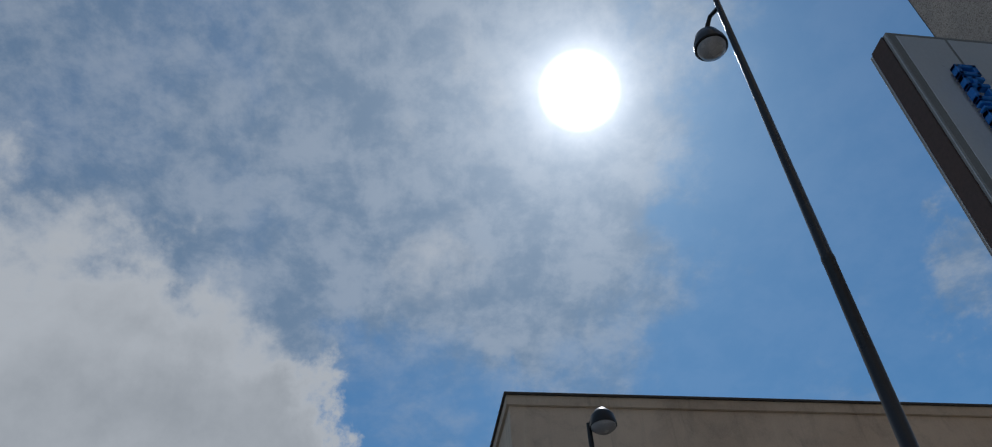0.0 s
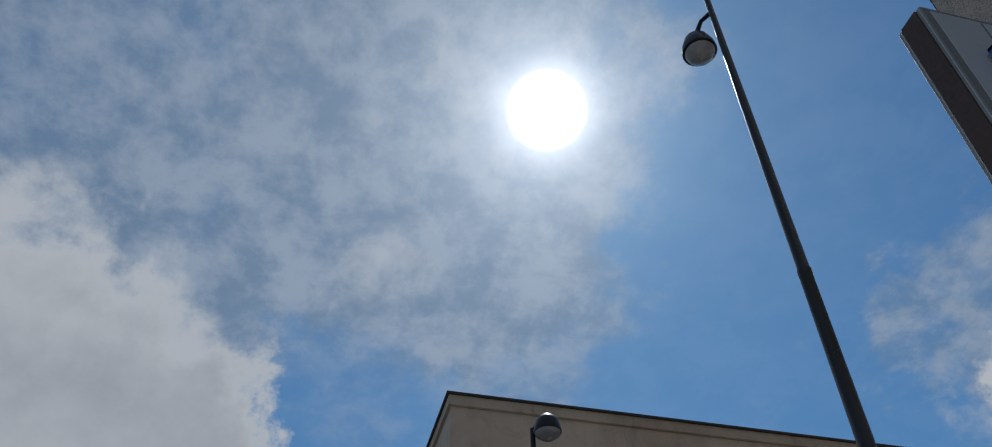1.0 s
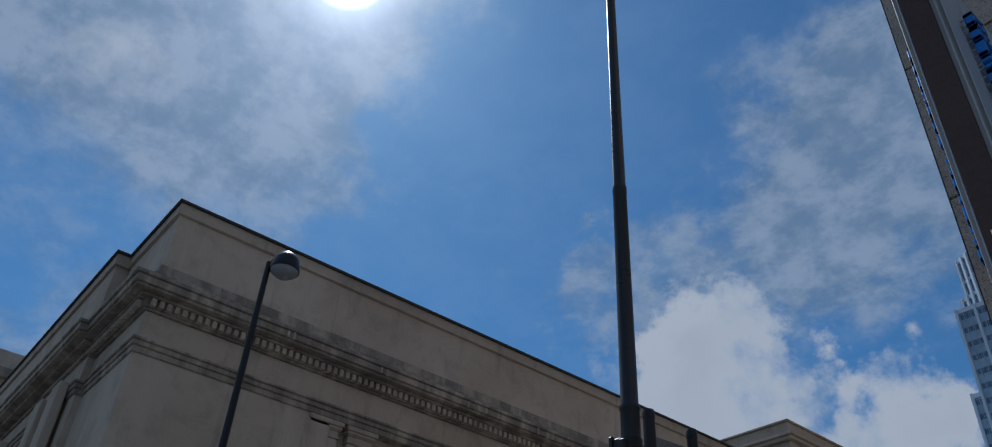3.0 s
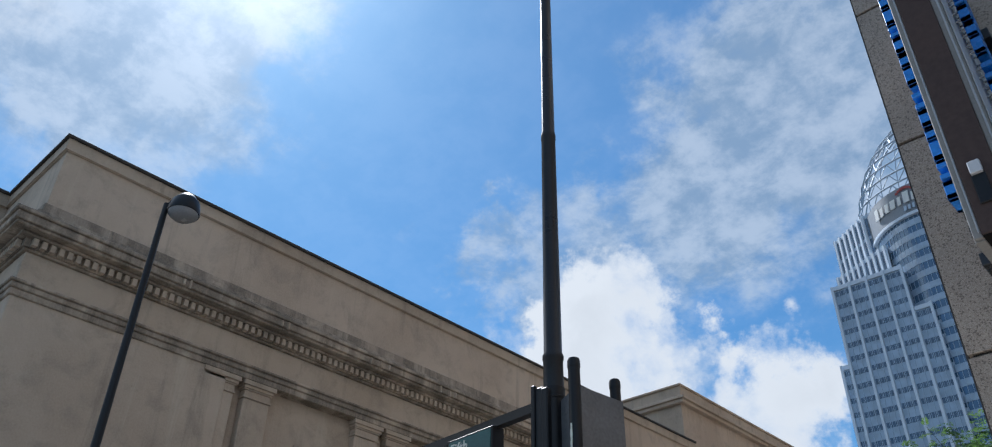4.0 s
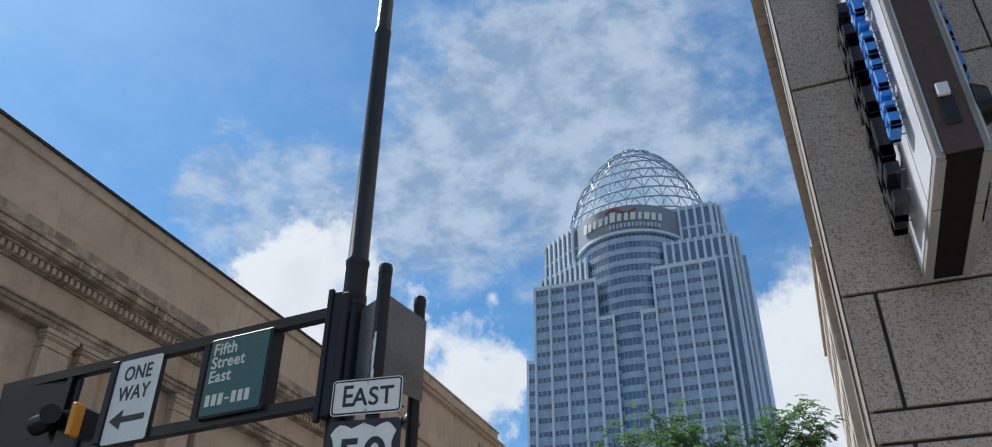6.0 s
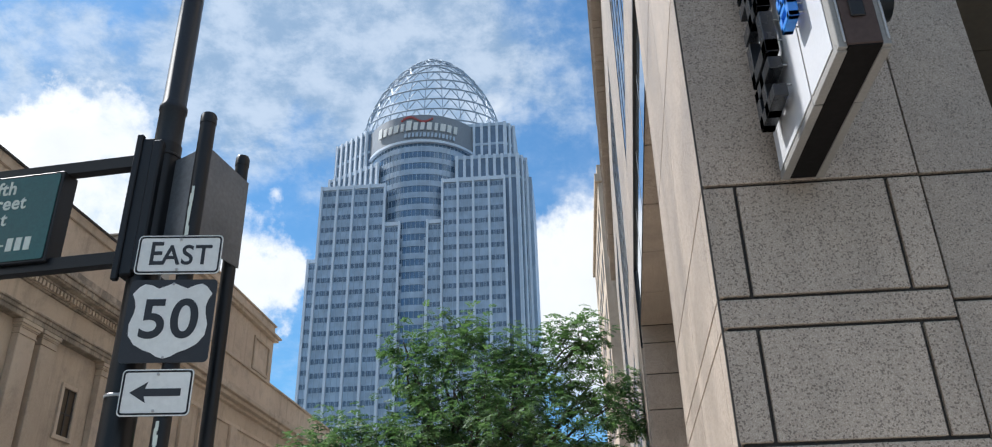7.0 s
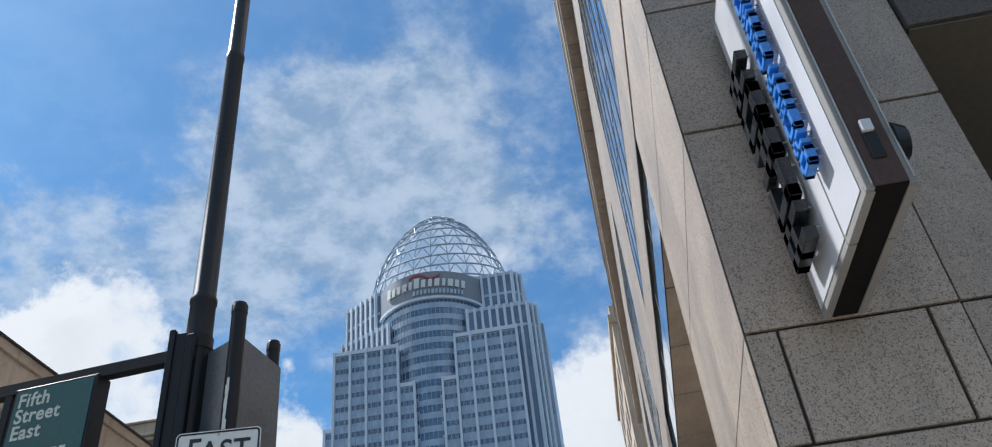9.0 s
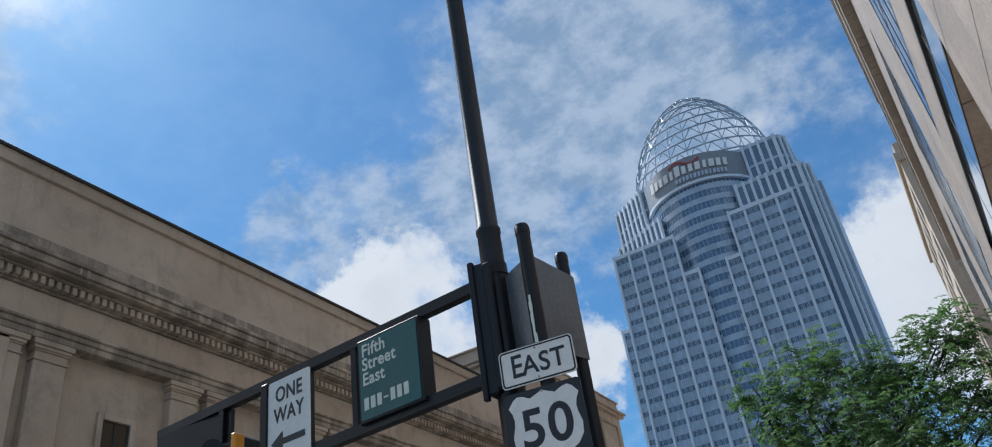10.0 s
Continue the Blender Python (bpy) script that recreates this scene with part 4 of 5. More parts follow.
def signal_pole():
    h = thing("signal_pole", "tall dark street pole carrying a sign frame and a luminaire", "street pole", PX, PY, 0)
    def put(name, bm, mat, parent=h, label="", smooth=False):
        bm.transform(h.matrix_world.inverted())
        return part(name, bm, mat, parent, label, smooth)
    bm = bmesh.new()
    lathe(bm, [(0.24, 0.0), (0.24, 0.12), (0.17, 0.22), (0.135, 0.5), (0.12, 3.0), (0.118, 5.30)], PX, PY, 24)
    put("lower_shaft", bm, BLACK, h, "", True)
    bm = bmesh.new()
    lathe(bm, [(0.106, 5.30), (0.104, 5.62), (0.112, 5.63), (0.112, 5.67), (0.097, 5.70), (0.087, 8.6), (0.092, 8.61), (0.092, 8.68), (0.082, 8.72), (0.068, 12.0), (0.052, 15.2)], PX, PY, 20)
    put("upper_shaft", bm, POLE, h, "", True)
    # bracket channel
    bm = bmesh.new()
    box(bm, PX - 0.14, PX - 0.02, PY - 0.15, PY + 0.06, 4.12, 5.30, 0.012)
    put("bracket", bm, BLACK)
    bm = bmesh.new()
    box(bm, PX - 0.17, PX - 0.12, PY - 0.17, PY - 0.12, 4.08, 5.33, 0.008)
    put("bracket", bm, BLACK)
    bm = bmesh.new()
    box(bm, PX - 0.03, PX + 0.05, PY - 0.17, PY - 0.08, 4.14, 5.27, 0.012)
    put("bracket", bm, BLACK)
    for z in (2.72, 3.22, 4.3, 5.18):
        bm = bmesh.new()
        lathe(bm, [(0.123, z), (0.127, z + 0.004), (0.127, z + 0.02), (0.123, z + 0.024)], PX, PY, 20)
        put("strap", bm, SILVER if z < 4 else BLACK, h, "pale metal strap" if z < 4 else "")
    # two rails of the sign frame, their end post and the uprights
    ux, uy = -4.42, 0.39
    def along(s):
        return PX - 0.12 + ux * s, PY - 0.06 + uy * s
    for z in (5.13, 4.29):
        bm = bmesh.new()
        (x0, y0), (x1, y1) = along(0), along(1)
        n = Vector((-(y1 - y0), x1 - x0, 0)).normalized() * 0.045
        quad = [(x0 + n.x, y0 + n.y), (x1 + n.x, y1 + n.y), (x1 - n.x, y1 - n.y), (x0 - n.x, y0 - n.y)]
        prism(bm, quad, "z", z - 0.05, z + 0.05)
        put("frame_rail", bm, BLACK)
    for s in (0.19, 0.335, 0.475, 0.615, 0.76, 0.992):
        x, y = along(s)
        bm = bmesh.new()
        box(bm, x - 0.035, x + 0.035, y - 0.04, y + 0.04, 4.29, 5.13, 0.006)
        put("frame_upright", bm, BLACK)
    # green street plate in its housing
    ang = math.degrees(math.atan2(uy, ux)) + 180
    def board(s0, s1, z0, z1, mat, name, deep, label):
        (x0, y0), (x1, y1) = along(s0), along(s1)
        w = math.hypot(x1 - x0, y1 - y0)
        t = new("tmp")
        t.matrix_world = pose((x0 + x1) / 2, (y0 + y1) / 2, 0, 0, 0, ang)
        bm = bmesh.new()
        box(bm, -w / 2, w / 2, -deep, deep, z0, z1, 0.008)
        bm.transform(t.matrix_world)
        m = t.matrix_world.copy()
        bpy.data.objects.remove(t)
        return bm, m, w
    bm, m, w = board(0.145, 0.312, 4.30, 5.09, BLACK, "housing", 0.085, "")
    housing = put("sign_housing", bm, BLACK, h, "dark sign housing")
    inv = h.matrix_world.inverted()
    bm = bmesh.new()
    prism(bm, [(x, 4.695 + z) for x, z in rounded(w - 0.05, 0.74, 0.02, 2)], "y", -0.092, -0.086)
    bm.transform(m)
    face = put("street_sign", bm, GREEN, housing, "green street name plate with pale lettering")
    for row, (text, z, sz) in enumerate((("Fifth", 4.965, 0.165), ("Street", 4.83, 0.165), ("East", 4.69, 0.165))):
        ob = lettering("lettering", text, sz, CREAM, None, 0, 0, 0, 0.002, 0.92, "LEFT", bold=0.003)
        ob.parent = face
        ob.matrix_world = h.matrix_world @ (inv @ m) @ pose(-w / 2 + 0.06, -0.095, z, 90, 0, 0)
    for j in range(7):
        if j == 3:
            bars = [(0.0, 0.05, 0.045, 0.06)]
        else:
            bars = [(0.0, 0.05, 0.0, 0.11)]
        bm = bmesh.new()
        for a, b, c, dd in bars:
            box(bm, -w / 2 + 0.07 + j * 0.077, -w / 2 + 0.07 + j * 0.077 + 0.052, -0.096, -0.090, 4.41 + c, 4.41 + dd)
        bm.transform(m)
        put("number_bar", bm, CREAM, face)
    # one-way plate
    bm, m, w = board(0.452, 0.588, 4.12, 5.09, BLACK, "plate", 0.012, "")
    bm.free()
    bm = bmesh.new()
    prism(bm, [(x, 4.66 + z) for x, z in rounded(0.58, 0.86, 0.03, 3)], "y", -0.075, -0.068)
    bm.transform(m)
    ow = put("one_way_sign", bm, WHITE, h, "white one-way plate with black lettering")
    for text, z, sz in (("ONE", 4.93, 0.21), ("WAY", 4.72, 0.21)):
        ob = lettering("lettering", text, sz, INK, None, 0, 0, 0, 0.002, 0.82, bold=0.003)
        ob.parent = ow
        ob.matrix_world = h.matrix_world @ (inv @ m) @ pose(0, -0.078, z, 90, 0, 0)
    bm = bmesh.new()
    prism(bm, [(-0.24, 4.46), (-0.08, 4.56), (-0.08, 4.49), (0.22, 4.49), (0.22, 4.43), (-0.08, 4.43), (-0.08, 4.36)], "y", -0.080, -0.0755)
    bm.transform(m)
    put("arrow", bm, INK, ow)
    bm = bmesh.new()
    x, y = along(0.60)
    box(bm, x - 0.03, x + 0.05, y - 0.10, y + 0.08, 4.25, 5.1, 0.006)
    put("sign_housing", bm, BLACK)
    # traffic signal at the outer end
    x, y = along(0.70)
    bm = bmesh.new()
    box(bm, x - 0.16, x + 0.16, y - 0.10, y + 0.14, 3.65, 4.68, 0.02)
    sig = put("traffic_signal", bm, BLACK, h, "black signal head with amber visor edge")
    bm = bmesh.new()
    box(bm, x + 0.10, x + 0.165, y - 0.22, y - 0.08, 4.36, 4.69, 0.015)
    put("visor", bm, AMBER, sig, "amber painted visor")
    bm = bmesh.new()
    tube(bm, [(x - 0.45, y - 0.1, 4.54), (x - 0.2, y - 0.12, 4.58), (x - 0.05, y - 0.3, 4.56)], 0.10, 12)
    put("visor", bm, BLACK, sig, "", True)
    bm = bmesh.new()
    x, y = along(0.85)
    box(bm, x - 0.55, x + 0.5, y - 0.03, y + 0.02, 4.34, 5.08)
    put("back_plate", bm, BLACK)
    # luminaire high on the pole
    bm = bmesh.new()
    tube(bm, [(PX, PY, 14.80), (PX - 0.25, PY - 0.08, 14.85), (PX - 0.42, PY - 0.14, 14.65)], [0.045, 0.04, 0.05], 8)
    put("lamp_arm", bm, BLACK, h, "", True)
    bm = bmesh.new()
    lathe(bm, [(0.02, 14.70), (0.10, 14.67), (0.22, 14.51), (0.30, 14.27), (0.31, 14.15), (0.29, 14.13)], PX - 0.46, PY - 0.15, 22)
    hood = put("lamp_hood", bm, BLACK, h, "black bell-shaped lamp hood", True)
    bm = bmesh.new()
    lathe(bm, [(0.27, 14.135), (0.25, 14.07), (0.14, 13.99), (0.02, 13.96)], PX - 0.46, PY - 0.15, 22)
    put("lens", bm, LENS, hood, "", True)
    # small green plate low on the pole
    bm = bmesh.new()
    box(bm, PX - 0.15, PX - 0.138, PY - 0.20, PY - 0.02, 2.10, 2.56, 0.004)
    put("plate", bm, GREEN, h, "small green plate")
    return h


signal_pole()


# ---- route sign posts ----
def post(name, x, y, top, r, label):
    h = thing(name, label, "sign post", x, y, 0, group="route sign posts")
    bm = bmesh.new()
    lathe(bm, [(r * 1.6, 0), (r * 1.6, 0.05), (r, 0.08), (r, top - 0.10), (r + 0.004, top - 0.098), (r + 0.004, top - 0.03), (r * 0.9, top - 0.005), (r * 0.3, top)], 0, 0, 18)
    part("pole", bm, BLACK, h, "", True)
    return h


P1X, P1Y = -3.58, 0.885
route = post("sign_post", P1X, P1Y, 5.45, 0.06, "black round post carrying the route markers")
back = post("sign_post", -3.53, 1.49, 5.41, 0.055, "black round post behind the route markers")
# scuffed paint runs on the front post
for z0, z1, a in ((4.36, 4.75, -100), (2.66, 2.98, -92)):
    bm = bmesh.new()
    for k in range(7):
        zz = z0 + (z1 - z0) * k / 7
        w = 0.007 + 0.009 * random.random()
        an = radians(a + random.uniform(-6, 6))
        c = Vector((math.cos(an), math.sin(an), 0)) * 0.0605
        s = Vector((-math.sin(an), math.cos(an), 0)) * w
        prism(bm, [((c - s).x, (c - s).y), ((c + s).x, (c + s).y), ((c + s).x * 1.03, (c + s).y * 1.03), ((c - s).x * 1.03, (c - s).y * 1.03)], "z", zz, zz + (z1 - z0) / 7 + 0.02)
    tagged(part("paint_scuff", bm, CREAM, route, "pale scuffed paint run"), kind="stuff")


def plate_between(a, b, z0, z1, z2, parent, name, label):
    """An upright sheet from a to b in plan; z1 and z2 are its top at either end."""
    d = (Vector(b) - Vector(a)).to_3d()
    n = Vector((-d.y, d.x, 0)).normalized() * 0.006
    bm = bmesh.new()
    lo = [Vector((*a, z0)), Vector((*b, z0 + 0.02))]
    hi = [Vector((*a, z1)), Vector((*b, z2))]
    q = [lo[0], lo[1], hi[1], hi[0]]
    f = [bm.verts.new(v + n) for v in q]
    g = [bm.verts.new(v - n) for v in q]
    bm.faces.new(f)
    bm.faces.new(g[::-1])
    for i in range(4):
        bm.faces.new((f[i], g[i], g[(i + 1) % 4], f[(i + 1) % 4]))
    bm.transform(parent.matrix_world.inverted())
    return part(name, bm, PLATE, parent, label)


plate_between((P1X + 0.01, P1Y + 0.07), (-3.47, 1.52), 4.36, 5.18, 5.16, route, "back_plate", "dull grey back of a sign panel")
plate_between((P1X - 0.01, P1Y + 0.07), (-3.90, 1.06), 4.36, 5.20, 5.14, route, "back_plate", "dull grey back of a sign panel")

ROT = 7.0


def route_sign(name, label, w, h, r, cz, dx=0.0, border=True, dark=False):
    s = thing(name, label, "road sign", P1X - 0.03 + dx, P1Y - 0.072, cz, ROT, group="route markers")
    sheet("back_sheet", PLATE, s, rounded(w, h, r), 0.0, 0.003)
    sheet("face", INK if dark else WHITE, s, rounded(w - 0.002, h - 0.002, r), -0.003, 0.0)
    if border:
        bm = bmesh.new()
        o, i = rounded(w - 0.018, h - 0.018, r * 0.85), rounded(w - 0.044, h - 0.044, r * 0.6)
        a = [bm.verts.new((x, -0.0045, z)) for x, z in o]
        b = [bm.verts.new((x, -0.0045, z)) for x, z in i]
        for k in range(len(o)):
            bm.faces.new((a[k], a[(k + 1) % len(o)], b[(k + 1) % len(o)], b[k]))
        bmesh.ops.solidify(bm, geom=bm.faces[:], thickness=0.0015)
        part("border", bm, WHITE if dark else INK, s)
    for z in (h / 2 - 0.035, -h / 2 + 0.035):
        bm = bmesh.new()
        tube(bm, [(0, -0.003, z), (0, -0.010, z), (0, -0.013, z)], [0.010, 0.010, 0.005], 8)
        part("bolt", bm, SILVER, s)
    for z in (h / 2 - 0.05, -h / 2 + 0.05):
        bm = bmesh.new()
        box(bm, -0.075, 0.075, 0.003, 0.09, z - 0.012, z + 0.012, 0.004)
        part("clamp", bm, SILVER, s)
    return s


s = route_sign("direction_sign", "white rectangular plate reading EAST on a black post", 0.61, 0.305, 0.035, 4.20)
lettering("lettering", "E", 0.255, INK, s, -0.165, -0.005, 0.0, 0.0015, 0.80, bold=0.003)
lettering("lettering", "AST", 0.215, INK, s, 0.055, -0.005, -0.012, 0.0015, 0.92, bold=0.003)
s = route_sign("route_sign", "black square plate with a white shield numbered 50", 0.61, 0.61, 0.035, 3.70, 0.0, False, True)
half = [(0.0, -0.278), (0.05, -0.262), (0.09, -0.235), (0.15, -0.213), (0.215, -0.175), (0.262, -0.11), (0.270, -0.03), (0.248, 0.05), (0.243, 0.10), (0.255, 0.15), (0.278, 0.195), (0.235, 0.25), (0.20, 0.27), (0.155, 0.262), (0.10, 0.235), (0.05, 0.255), (0.0, 0.278)]
sheet("shield", WHITE, s, half + [(-x, z) for x, z in half[-2:0:-1]], -0.006, -0.003)
lettering("lettering", "50", 0.40, INK, s, 0.0, -0.0075, -0.005, 0.0015, 1.0, bold=0.007)
s = route_sign("arrow_sign", "white plate with a black arrow below the shield", 0.48, 0.32, 0.03, 3.19, -0.01)
sheet("arrow", INK, s, [(-0.175, 0.0), (-0.06, 0.072), (-0.075, 0.026), (0.165, 0.026), (0.165, -0.026), (-0.075, -0.026), (-0.06, -0.072)], -0.005, -0.003)


# ---- street lamps ----
def street_lamp(x, y, top, lean=0.0, face=0.0, label="black street lamp with a bell-shaped head"):
    h = thing("street_lamp", label, "street lamp", x, y, 0, face, group="street lamps")
    bm = bmesh.new()
    lathe(bm, [(0.22, 0.0), (0.22, 0.3), (0.13, 0.5), (0.10, 1.2), (0.085, 4.0), (0.06, top - 0.4), (0.055, top)], 0, 0, 16)
    part("pole", bm, BLACK, h, "", True)
    bm = bmesh.new()
    tube(bm, [(0, 0, top - 0.12), (0.10, 0, top + 0.06), (0.30, 0, top + 0.10)], [0.05, 0.05, 0.06], 8)
    part("arm", bm, BLACK, h, "", True)
    bm = bmesh.new()
    lathe(bm, [(0.02, top + 0.26), (0.14, top + 0.22), (0.27, top + 0.06), (0.315, top - 0.16), (0.31, top - 0.20)], 0.36, 0, 22)
    hood = part("hood", bm, BLACK, h, "black bell-shaped hood", True)
    bm = bmesh.new()
    lathe(bm, [(0.295, top - 0.19), (0.28, top - 0.24), (0.18, top - 0.32), (0.02, top - 0.36)], 0.36, 0, 22)
    part("lens", bm, LENS, hood, "", True)
    return h


street_lamp(-12.92, 0.10, 11.34, 0, 50)
street_lamp(-13.0, 19.0, 11.1, 0, 30)
street_lamp(-19.2, -4.9, 11.3, 0, 215)
# ---- projecting blade sign ----
def blade_sign():
    h = thing("blade_sign", "brown metal blade sign with white faces and raised letters", "sign", 0.56, 0.0, 4.0)
    inv = h.matrix_world.inverted()
    def put(name, bm, mat, parent=h, label="", smooth=False):
        bm.transform(inv)
        return part(name, bm, mat, parent, label, smooth)
    X0, X1, YO, YI, Z0, Z1 = 0.475, 0.665, -1.30, -0.06, 4.05, 6.60
    bm = bmesh.new()
    box(bm, X0 + 0.017, X1 - 0.015, YO, YI, Z0, Z1, 0.005)
    put("cabinet", bm, BROWN, h, "dark brown metal cabinet")
    for k, x in enumerate((X0 - 0.022, X1 - 0.017)):
        bm = bmesh.new()
        box(bm, x, x + 0.042, YO + 0.012, YI, Z0 - 0.006, Z1, 0.004)
        f = put("face_frame", bm, TRIM, h, "grey aluminium face frame")
        # two returns along the bottom, with an open seam between them
        for y0, y1 in ((YO + 0.033, YO + 0.46), (YO + 0.474, YI)):
            bm = bmesh.new()
            box(bm, x - 0.003, x + 0.043, y0, y1, Z0 - 0.016, Z0 + 0.030, 0.003)
            put("edge_trim", bm, TRIM, f)
        xa, xb = (x - 0.006, x - 0.001) if k == 0 else (x + 0.043, x + 0.048)
        for y0, y1 in ((YO + 0.075, YO + 0.455), (YO + 0.479, YI - 0.02)):
            bm = bmesh.new()
            box(bm, xa, xb, y0, y1, Z0 + 0.035, Z1 - 0.04, 0.002)
            put("white_face", bm, FACE, f)
        bm = bmesh.new()
        box(bm, x + 0.026, x + 0.036, YO + 0.004, YO + 0.014, Z0 + 0.02, Z1 - 0.02, 0.002)
        put("bead", bm, SILVER, f)
    # separate black sheet: bounced light left the brown underside too pale
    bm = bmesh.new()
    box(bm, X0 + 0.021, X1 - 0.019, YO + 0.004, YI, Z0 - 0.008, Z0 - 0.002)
    put("bottom_panel", bm, MATTE, h, "black sheet darkening the cabinet underside")
    # mounting feet against the wall
    for z in (4.35, 5.3, 6.25):
        bm = bmesh.new()
        box(bm, 0.50, 0.64, -0.07, 0.02, z - 0.10, z + 0.10, 0.008)
        put("mounting_foot", bm, BLACK)
    bm = bmesh.new()
    box(bm, 0.535, 0.600, YO - 0.012, YO, 4.20, 4.36, 0.004)
    put("service_box", bm, BLACK)
    bm = bmesh.new()
    box(bm, 0.540, 0.595, YO - 0.03, YO, 4.36, 4.43, 0.004)
    put("service_box", bm, FACE, h, "small pale service cover")
    bm = bmesh.new()
    tube(bm, [(X1 + 0.02, YO + 0.10, 4.34), (X1 + 0.09, YO + 0.10, 4.34)], [0.12, 0.09], 14)
    put("speaker_cap", bm, BLACK, h, "", True)
    # raised letters on both faces: blocks turned a quarter, held off by pins
    rnd = random.Random(5)

    def letter(name, yc, z, wid, hgt, deep, mat, sx, kind):
        """Letters read upwards: hgt runs along y, wid along z."""
        bm = bmesh.new()
        x0 = X0 - 0.03 if sx < 0 else X1 + 0.03
        xa, xb = sorted((x0 + sx * 0.03, x0 + sx * (0.03 + deep)))
        t = 0.30 * wid
        ya, yb = yc - hgt / 2, yc + hgt / 2
        strokes = [(ya, yb, z, z + t)]
        if kind in (0, 2, 3):
            strokes.append((ya, yb, z + wid - t, z + wid))
        if kind in (0, 1, 3):
            strokes.append((ya, ya + t, z, z + wid))
        if kind in (0, 1, 2):
            strokes.append((yb - t, yb, z, z + wid))
        if kind in (2, 3):
            strokes.append((yc - t / 2, yc + t / 2, z, z + wid))
        for a, b, c, d in strokes:
            box(bm, xa, xb, a, b, c, d, 0.004)
        ob = put(name, bm, mat)
        bm = bmesh.new()
        for yy in (ya + 0.02, yb - 0.02):
            tube(bm, [(x0, yy, z + wid * 0.3), (x0 + sx * 0.05, yy, z + wid * 0.3)], 0.005, 6)
            tube(bm, [(x0, yy, z + wid * 0.8), (x0 + sx * 0.05, yy, z + wid * 0.8)], 0.005, 6)
        tagged(put("stand_off_pin", bm, SILVER, ob), kind="stuff")

    for sx in (-1, 1):
        z = 4.46
        for k in range(13):
            wid = (0.115, 0.10, 0.125, 0.075, 0.12, 0.11)[k % 6]
            if k == 6:
                z += 0.05
            letter("small_letter", -0.94, z, wid, 0.16, 0.055, BLUE, sx, (0, 2, 1, 3)[k % 4])
            z += wid + 0.018
        z = 4.26
        for wid, kind in ((0.26, 2), (0.28, 1), (0.28, 3), (0.28, 0), (0.26, 2)):
            letter("large_letter", -0.42, z, wid, 0.38, 0.075, LETTER, sx, kind)
            z += wid + 0.035
    return h


blade_sign()

# recessed downlight in the entrance soffit
dl = thing("downlight", "small warm recessed downlight in the soffit", "ceiling light", 3.1, 1.32, 6.285)
bm = bmesh.new()
lathe(bm, [(0.085, 0.0), (0.085, -0.012), (0.06, -0.014), (0.055, 0.0)], 0, 0, 18)
part("trim_ring", bm, BRASS, dl, "", True)
bm = bmesh.new()
lathe(bm, [(0.052, -0.001), (0.045, -0.006), (0.01, -0.008)], 0, 0, 16)
part("lens", bm, BRASS, dl, "", True)


# ---- street tree ----
# crown masses: offset from the trunk, height, radius, number of sprays
MASSES = [
    (-1.25, 0.2, 8.75, 0.22, 6), (-1.15, 0.2, 8.2, 0.3, 10), (-0.8, 0.0, 7.6, 0.4, 18), (-0.05, -0.3, 8.5, 0.45, 20), (0.95, 0.4, 8.3, 0.55, 26), (2.0, 0.0, 8.1, 0.55, 26),
    (2.75, -0.2, 8.25, 0.5, 20), (3.15, 0.2, 8.6, 0.35, 10), (3.4, 0.5, 7.6, 0.6, 24), (3.75, -0.4, 6.7, 0.65, 28), (0.3, -0.6, 7.4, 0.9, 55), (1.8, 0.6, 7.3, 1.05, 70),
    (0.3, 1.4, 6.6, 1.1, 55), (2.6, -1.0, 6.2, 1.2, 75), (1.0, -1.6, 6.1, 1.2, 80), (-3.1, 0.0, 5.75, 0.5, 22), (-2.3, -0.6, 5.85, 0.6, 28), (-1.4, 0.6, 6.0, 0.65, 34), (-0.5, -0.4, 6.5, 0.7, 38),
    (-1.6, -1.2, 5.1, 1.2, 70), (-3.0, 0.6, 4.8, 1.0, 50), (0.0, 0.2, 5.2, 1.8, 105), (3.2, 0.8, 5.0, 1.2, 70), (-1.4, -1.8, 4.4, 1.3, 75), (1.8, -1.6, 4.6, 1.5, 85), (3.3, -0.6, 4.2, 1.0, 50), (-3.0, -0.4, 4.2, 1.0, 50),
]


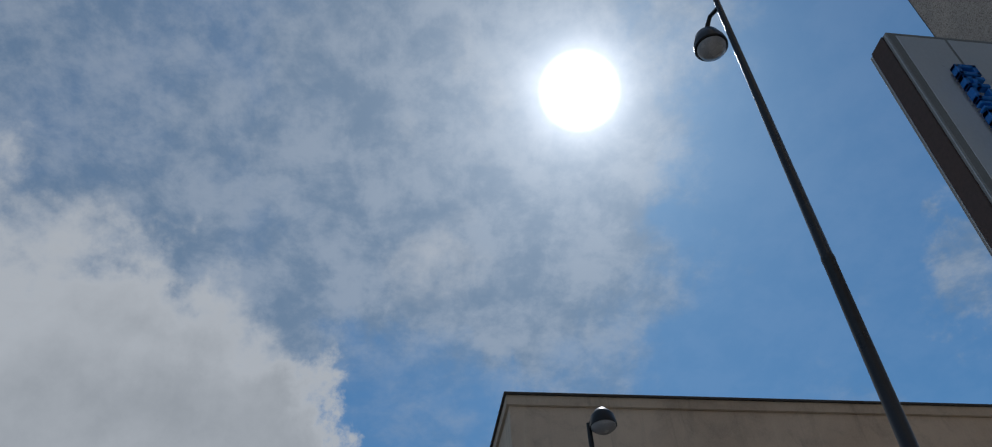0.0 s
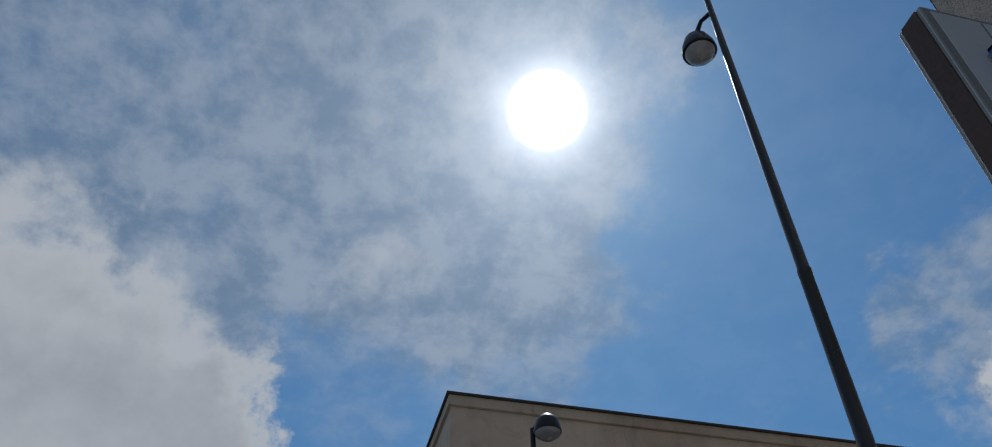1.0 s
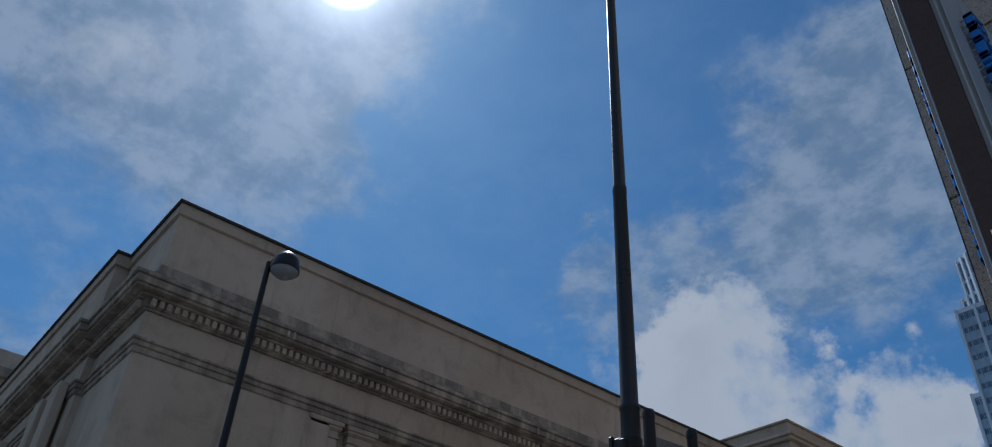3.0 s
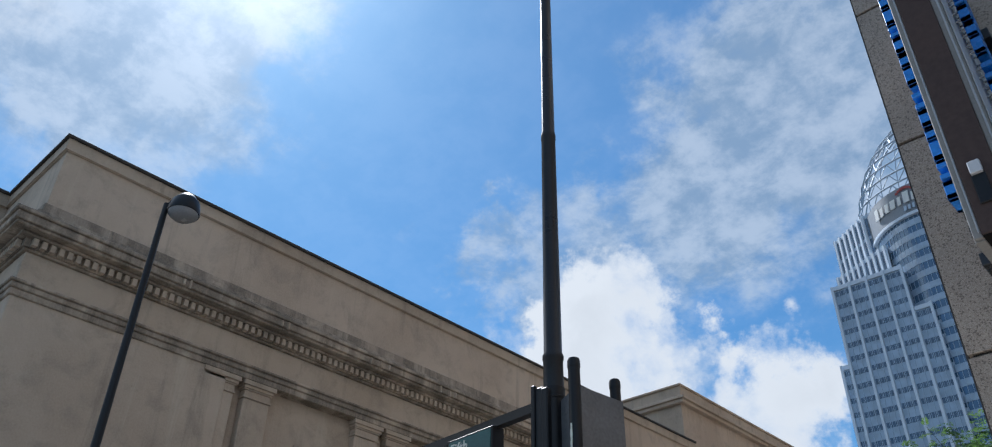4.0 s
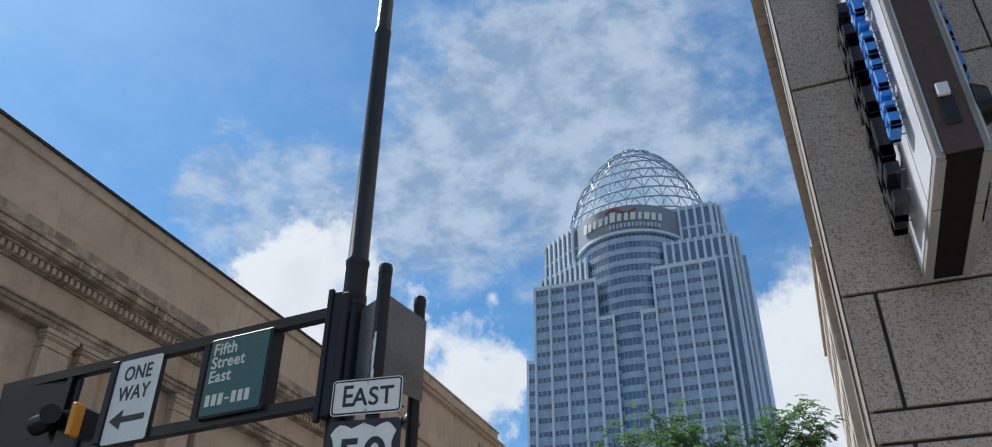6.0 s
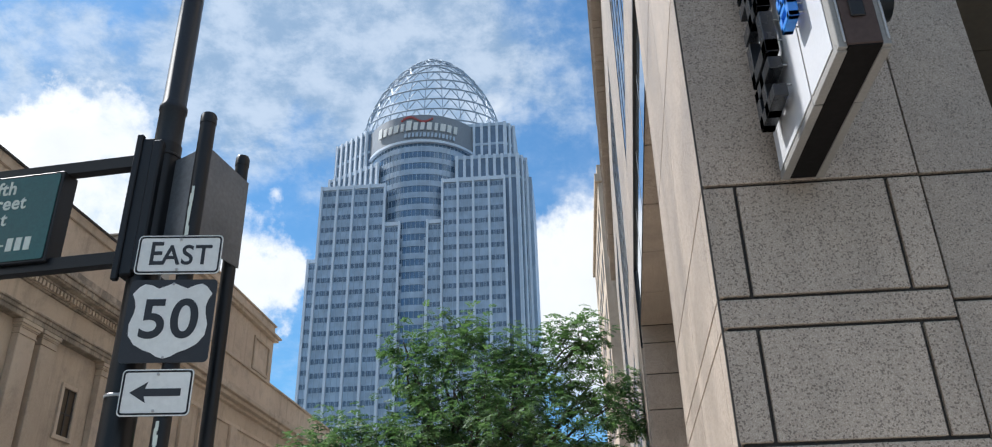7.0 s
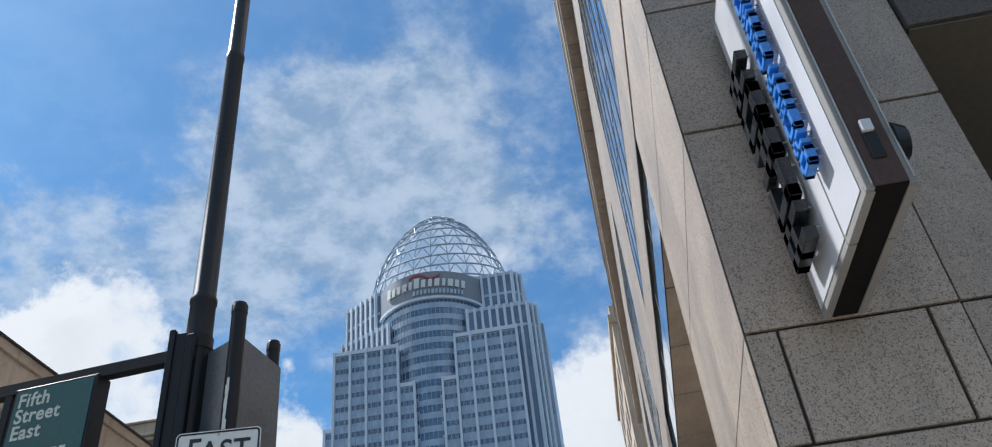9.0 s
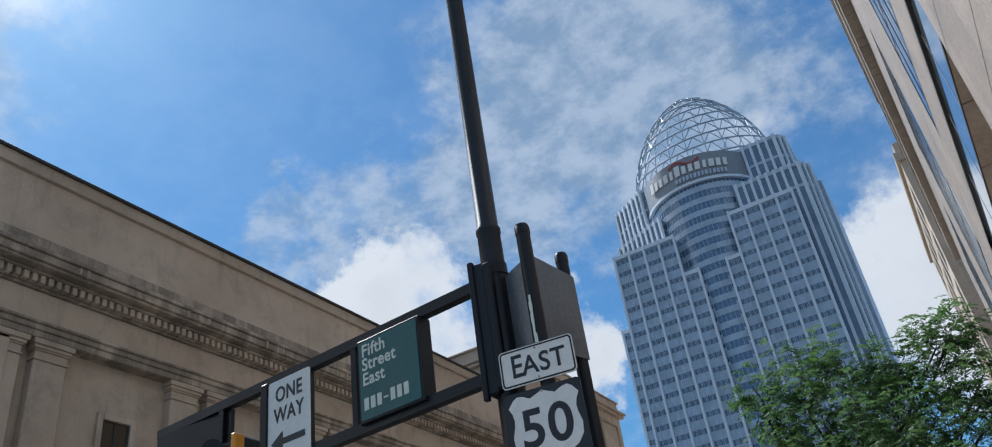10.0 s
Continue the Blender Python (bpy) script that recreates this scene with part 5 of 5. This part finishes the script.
def locust(x, y, seed):
    t = thing("street_tree", "feathery green honey locust in full leaf on the pavement", "tree", x, y, 0)
    rnd = random.Random(seed)

    def limb(a, b, r0, r1, wob=0.12, n=6):
        pts = []
        for k in range(n + 1):
            p = a.lerp(b, k / n)
            if 0 < k < n:
                p += Vector((rnd.uniform(-1, 1), rnd.uniform(-1, 1), rnd.uniform(-0.6, 0.9))) * wob * (b - a).length / n * 1.6
            pts.append(p)
        tube(wood, pts, [r0 + (r1 - r0) * k / n for k in range(n + 1)], 6)
        return pts

    wood = bmesh.new()
    fork = Vector((0.05, 0, 2.9))
    tube(wood, [(0, 0, 0), (0.02, 0.01, 0.3), (0.03, 0.0, 1.5), tuple(fork)], [0.24, 0.18, 0.16, 0.15], 12)
    verts, faces = [], []

    def frond(base, out, ln):
        side = out.cross(Vector((0, 0, 1))).normalized()
        q, dirn = base.copy(), out.copy()
        n = 7
        for j in range(n):
            dirn = (dirn + Vector((0, 0, -0.13))).normalized()
            q = q + dirn * (ln / n)
            lw = 0.098 * (1 - 0.07 * j)
            for sgn in (-1, 1):
                tip = q + side * sgn * lw + dirn * lw * 0.55 + Vector((0, 0, rnd.uniform(-0.035, 0.02)))
                w = dirn * 0.027 + Vector((0, 0, rnd.uniform(-0.008, 0.008)))
                mid = (q + tip) / 2 + Vector((0, 0, 0.006))
                n0 = len(verts)
                verts.extend((q, mid + w, tip, mid - w))
                faces.append((n0, n0 + 1, n0 + 2, n0 + 3))

    for dx, dy, z, r, count in MASSES:
        z *= 0.935
        count = int(count * (0.74 if r > 0.85 else 0.9))
        c = Vector((dx, dy, z))
        mid = Vector((dx * 0.35, dy * 0.35, max(3.3, 2.9 + (z - 2.9) * 0.5)))
        limb(fork, mid, 0.085, 0.05, 0.2)
        pts = limb(mid, c, 0.05, 0.018, 0.25)
        for k in range(count):
            d = Vector((rnd.gauss(0, 1), rnd.gauss(0, 1), rnd.gauss(0, 1))).normalized()
            p = c + Vector((d.x, d.y, d.z * 0.72)) * r * (0.25 + 0.95 * rnd.random() ** 0.6)
            out = (d + Vector((dx * 0.12, dy * 0.12, 0.25))).normalized()
            root = pts[rnd.randrange(2, 7)]
            if k % 4 == 0:
                limb(root, p, 0.014, 0.005, 0.2, 4)
            tip = p + (out + Vector((0, 0, 0.25))) * rnd.uniform(0.3, 0.7)
            tube(wood, [tuple(p - out * 0.15), tuple((p + tip) / 2 + Vector((0, 0, 0.03))), tuple(tip)], [0.006, 0.004, 0.002], 4, False)
            for j in range(8):
                a = rnd.uniform(0, 2 * math.pi)
                o = (out * 0.7 + Vector((math.cos(a), math.sin(a), rnd.uniform(-0.15, 0.35)))).normalized()
                frond(p.lerp(tip, j / 7.0), o, rnd.uniform(0.20, 0.36))
    part("trunk", wood, BARK, t, "forked grey-brown trunk and limbs", True)
    me = bpy.data.meshes.new("crown")
    me.from_pydata([tuple(v) for v in verts], [], faces)
    me.materials.append(LEAF)
    ob = new("crown", me)
    ob.parent = t
    tagged(ob, "airy crown of small pinnate leaves", kind="stuff")
    return t


locust(-3.7, 15.0, 11)
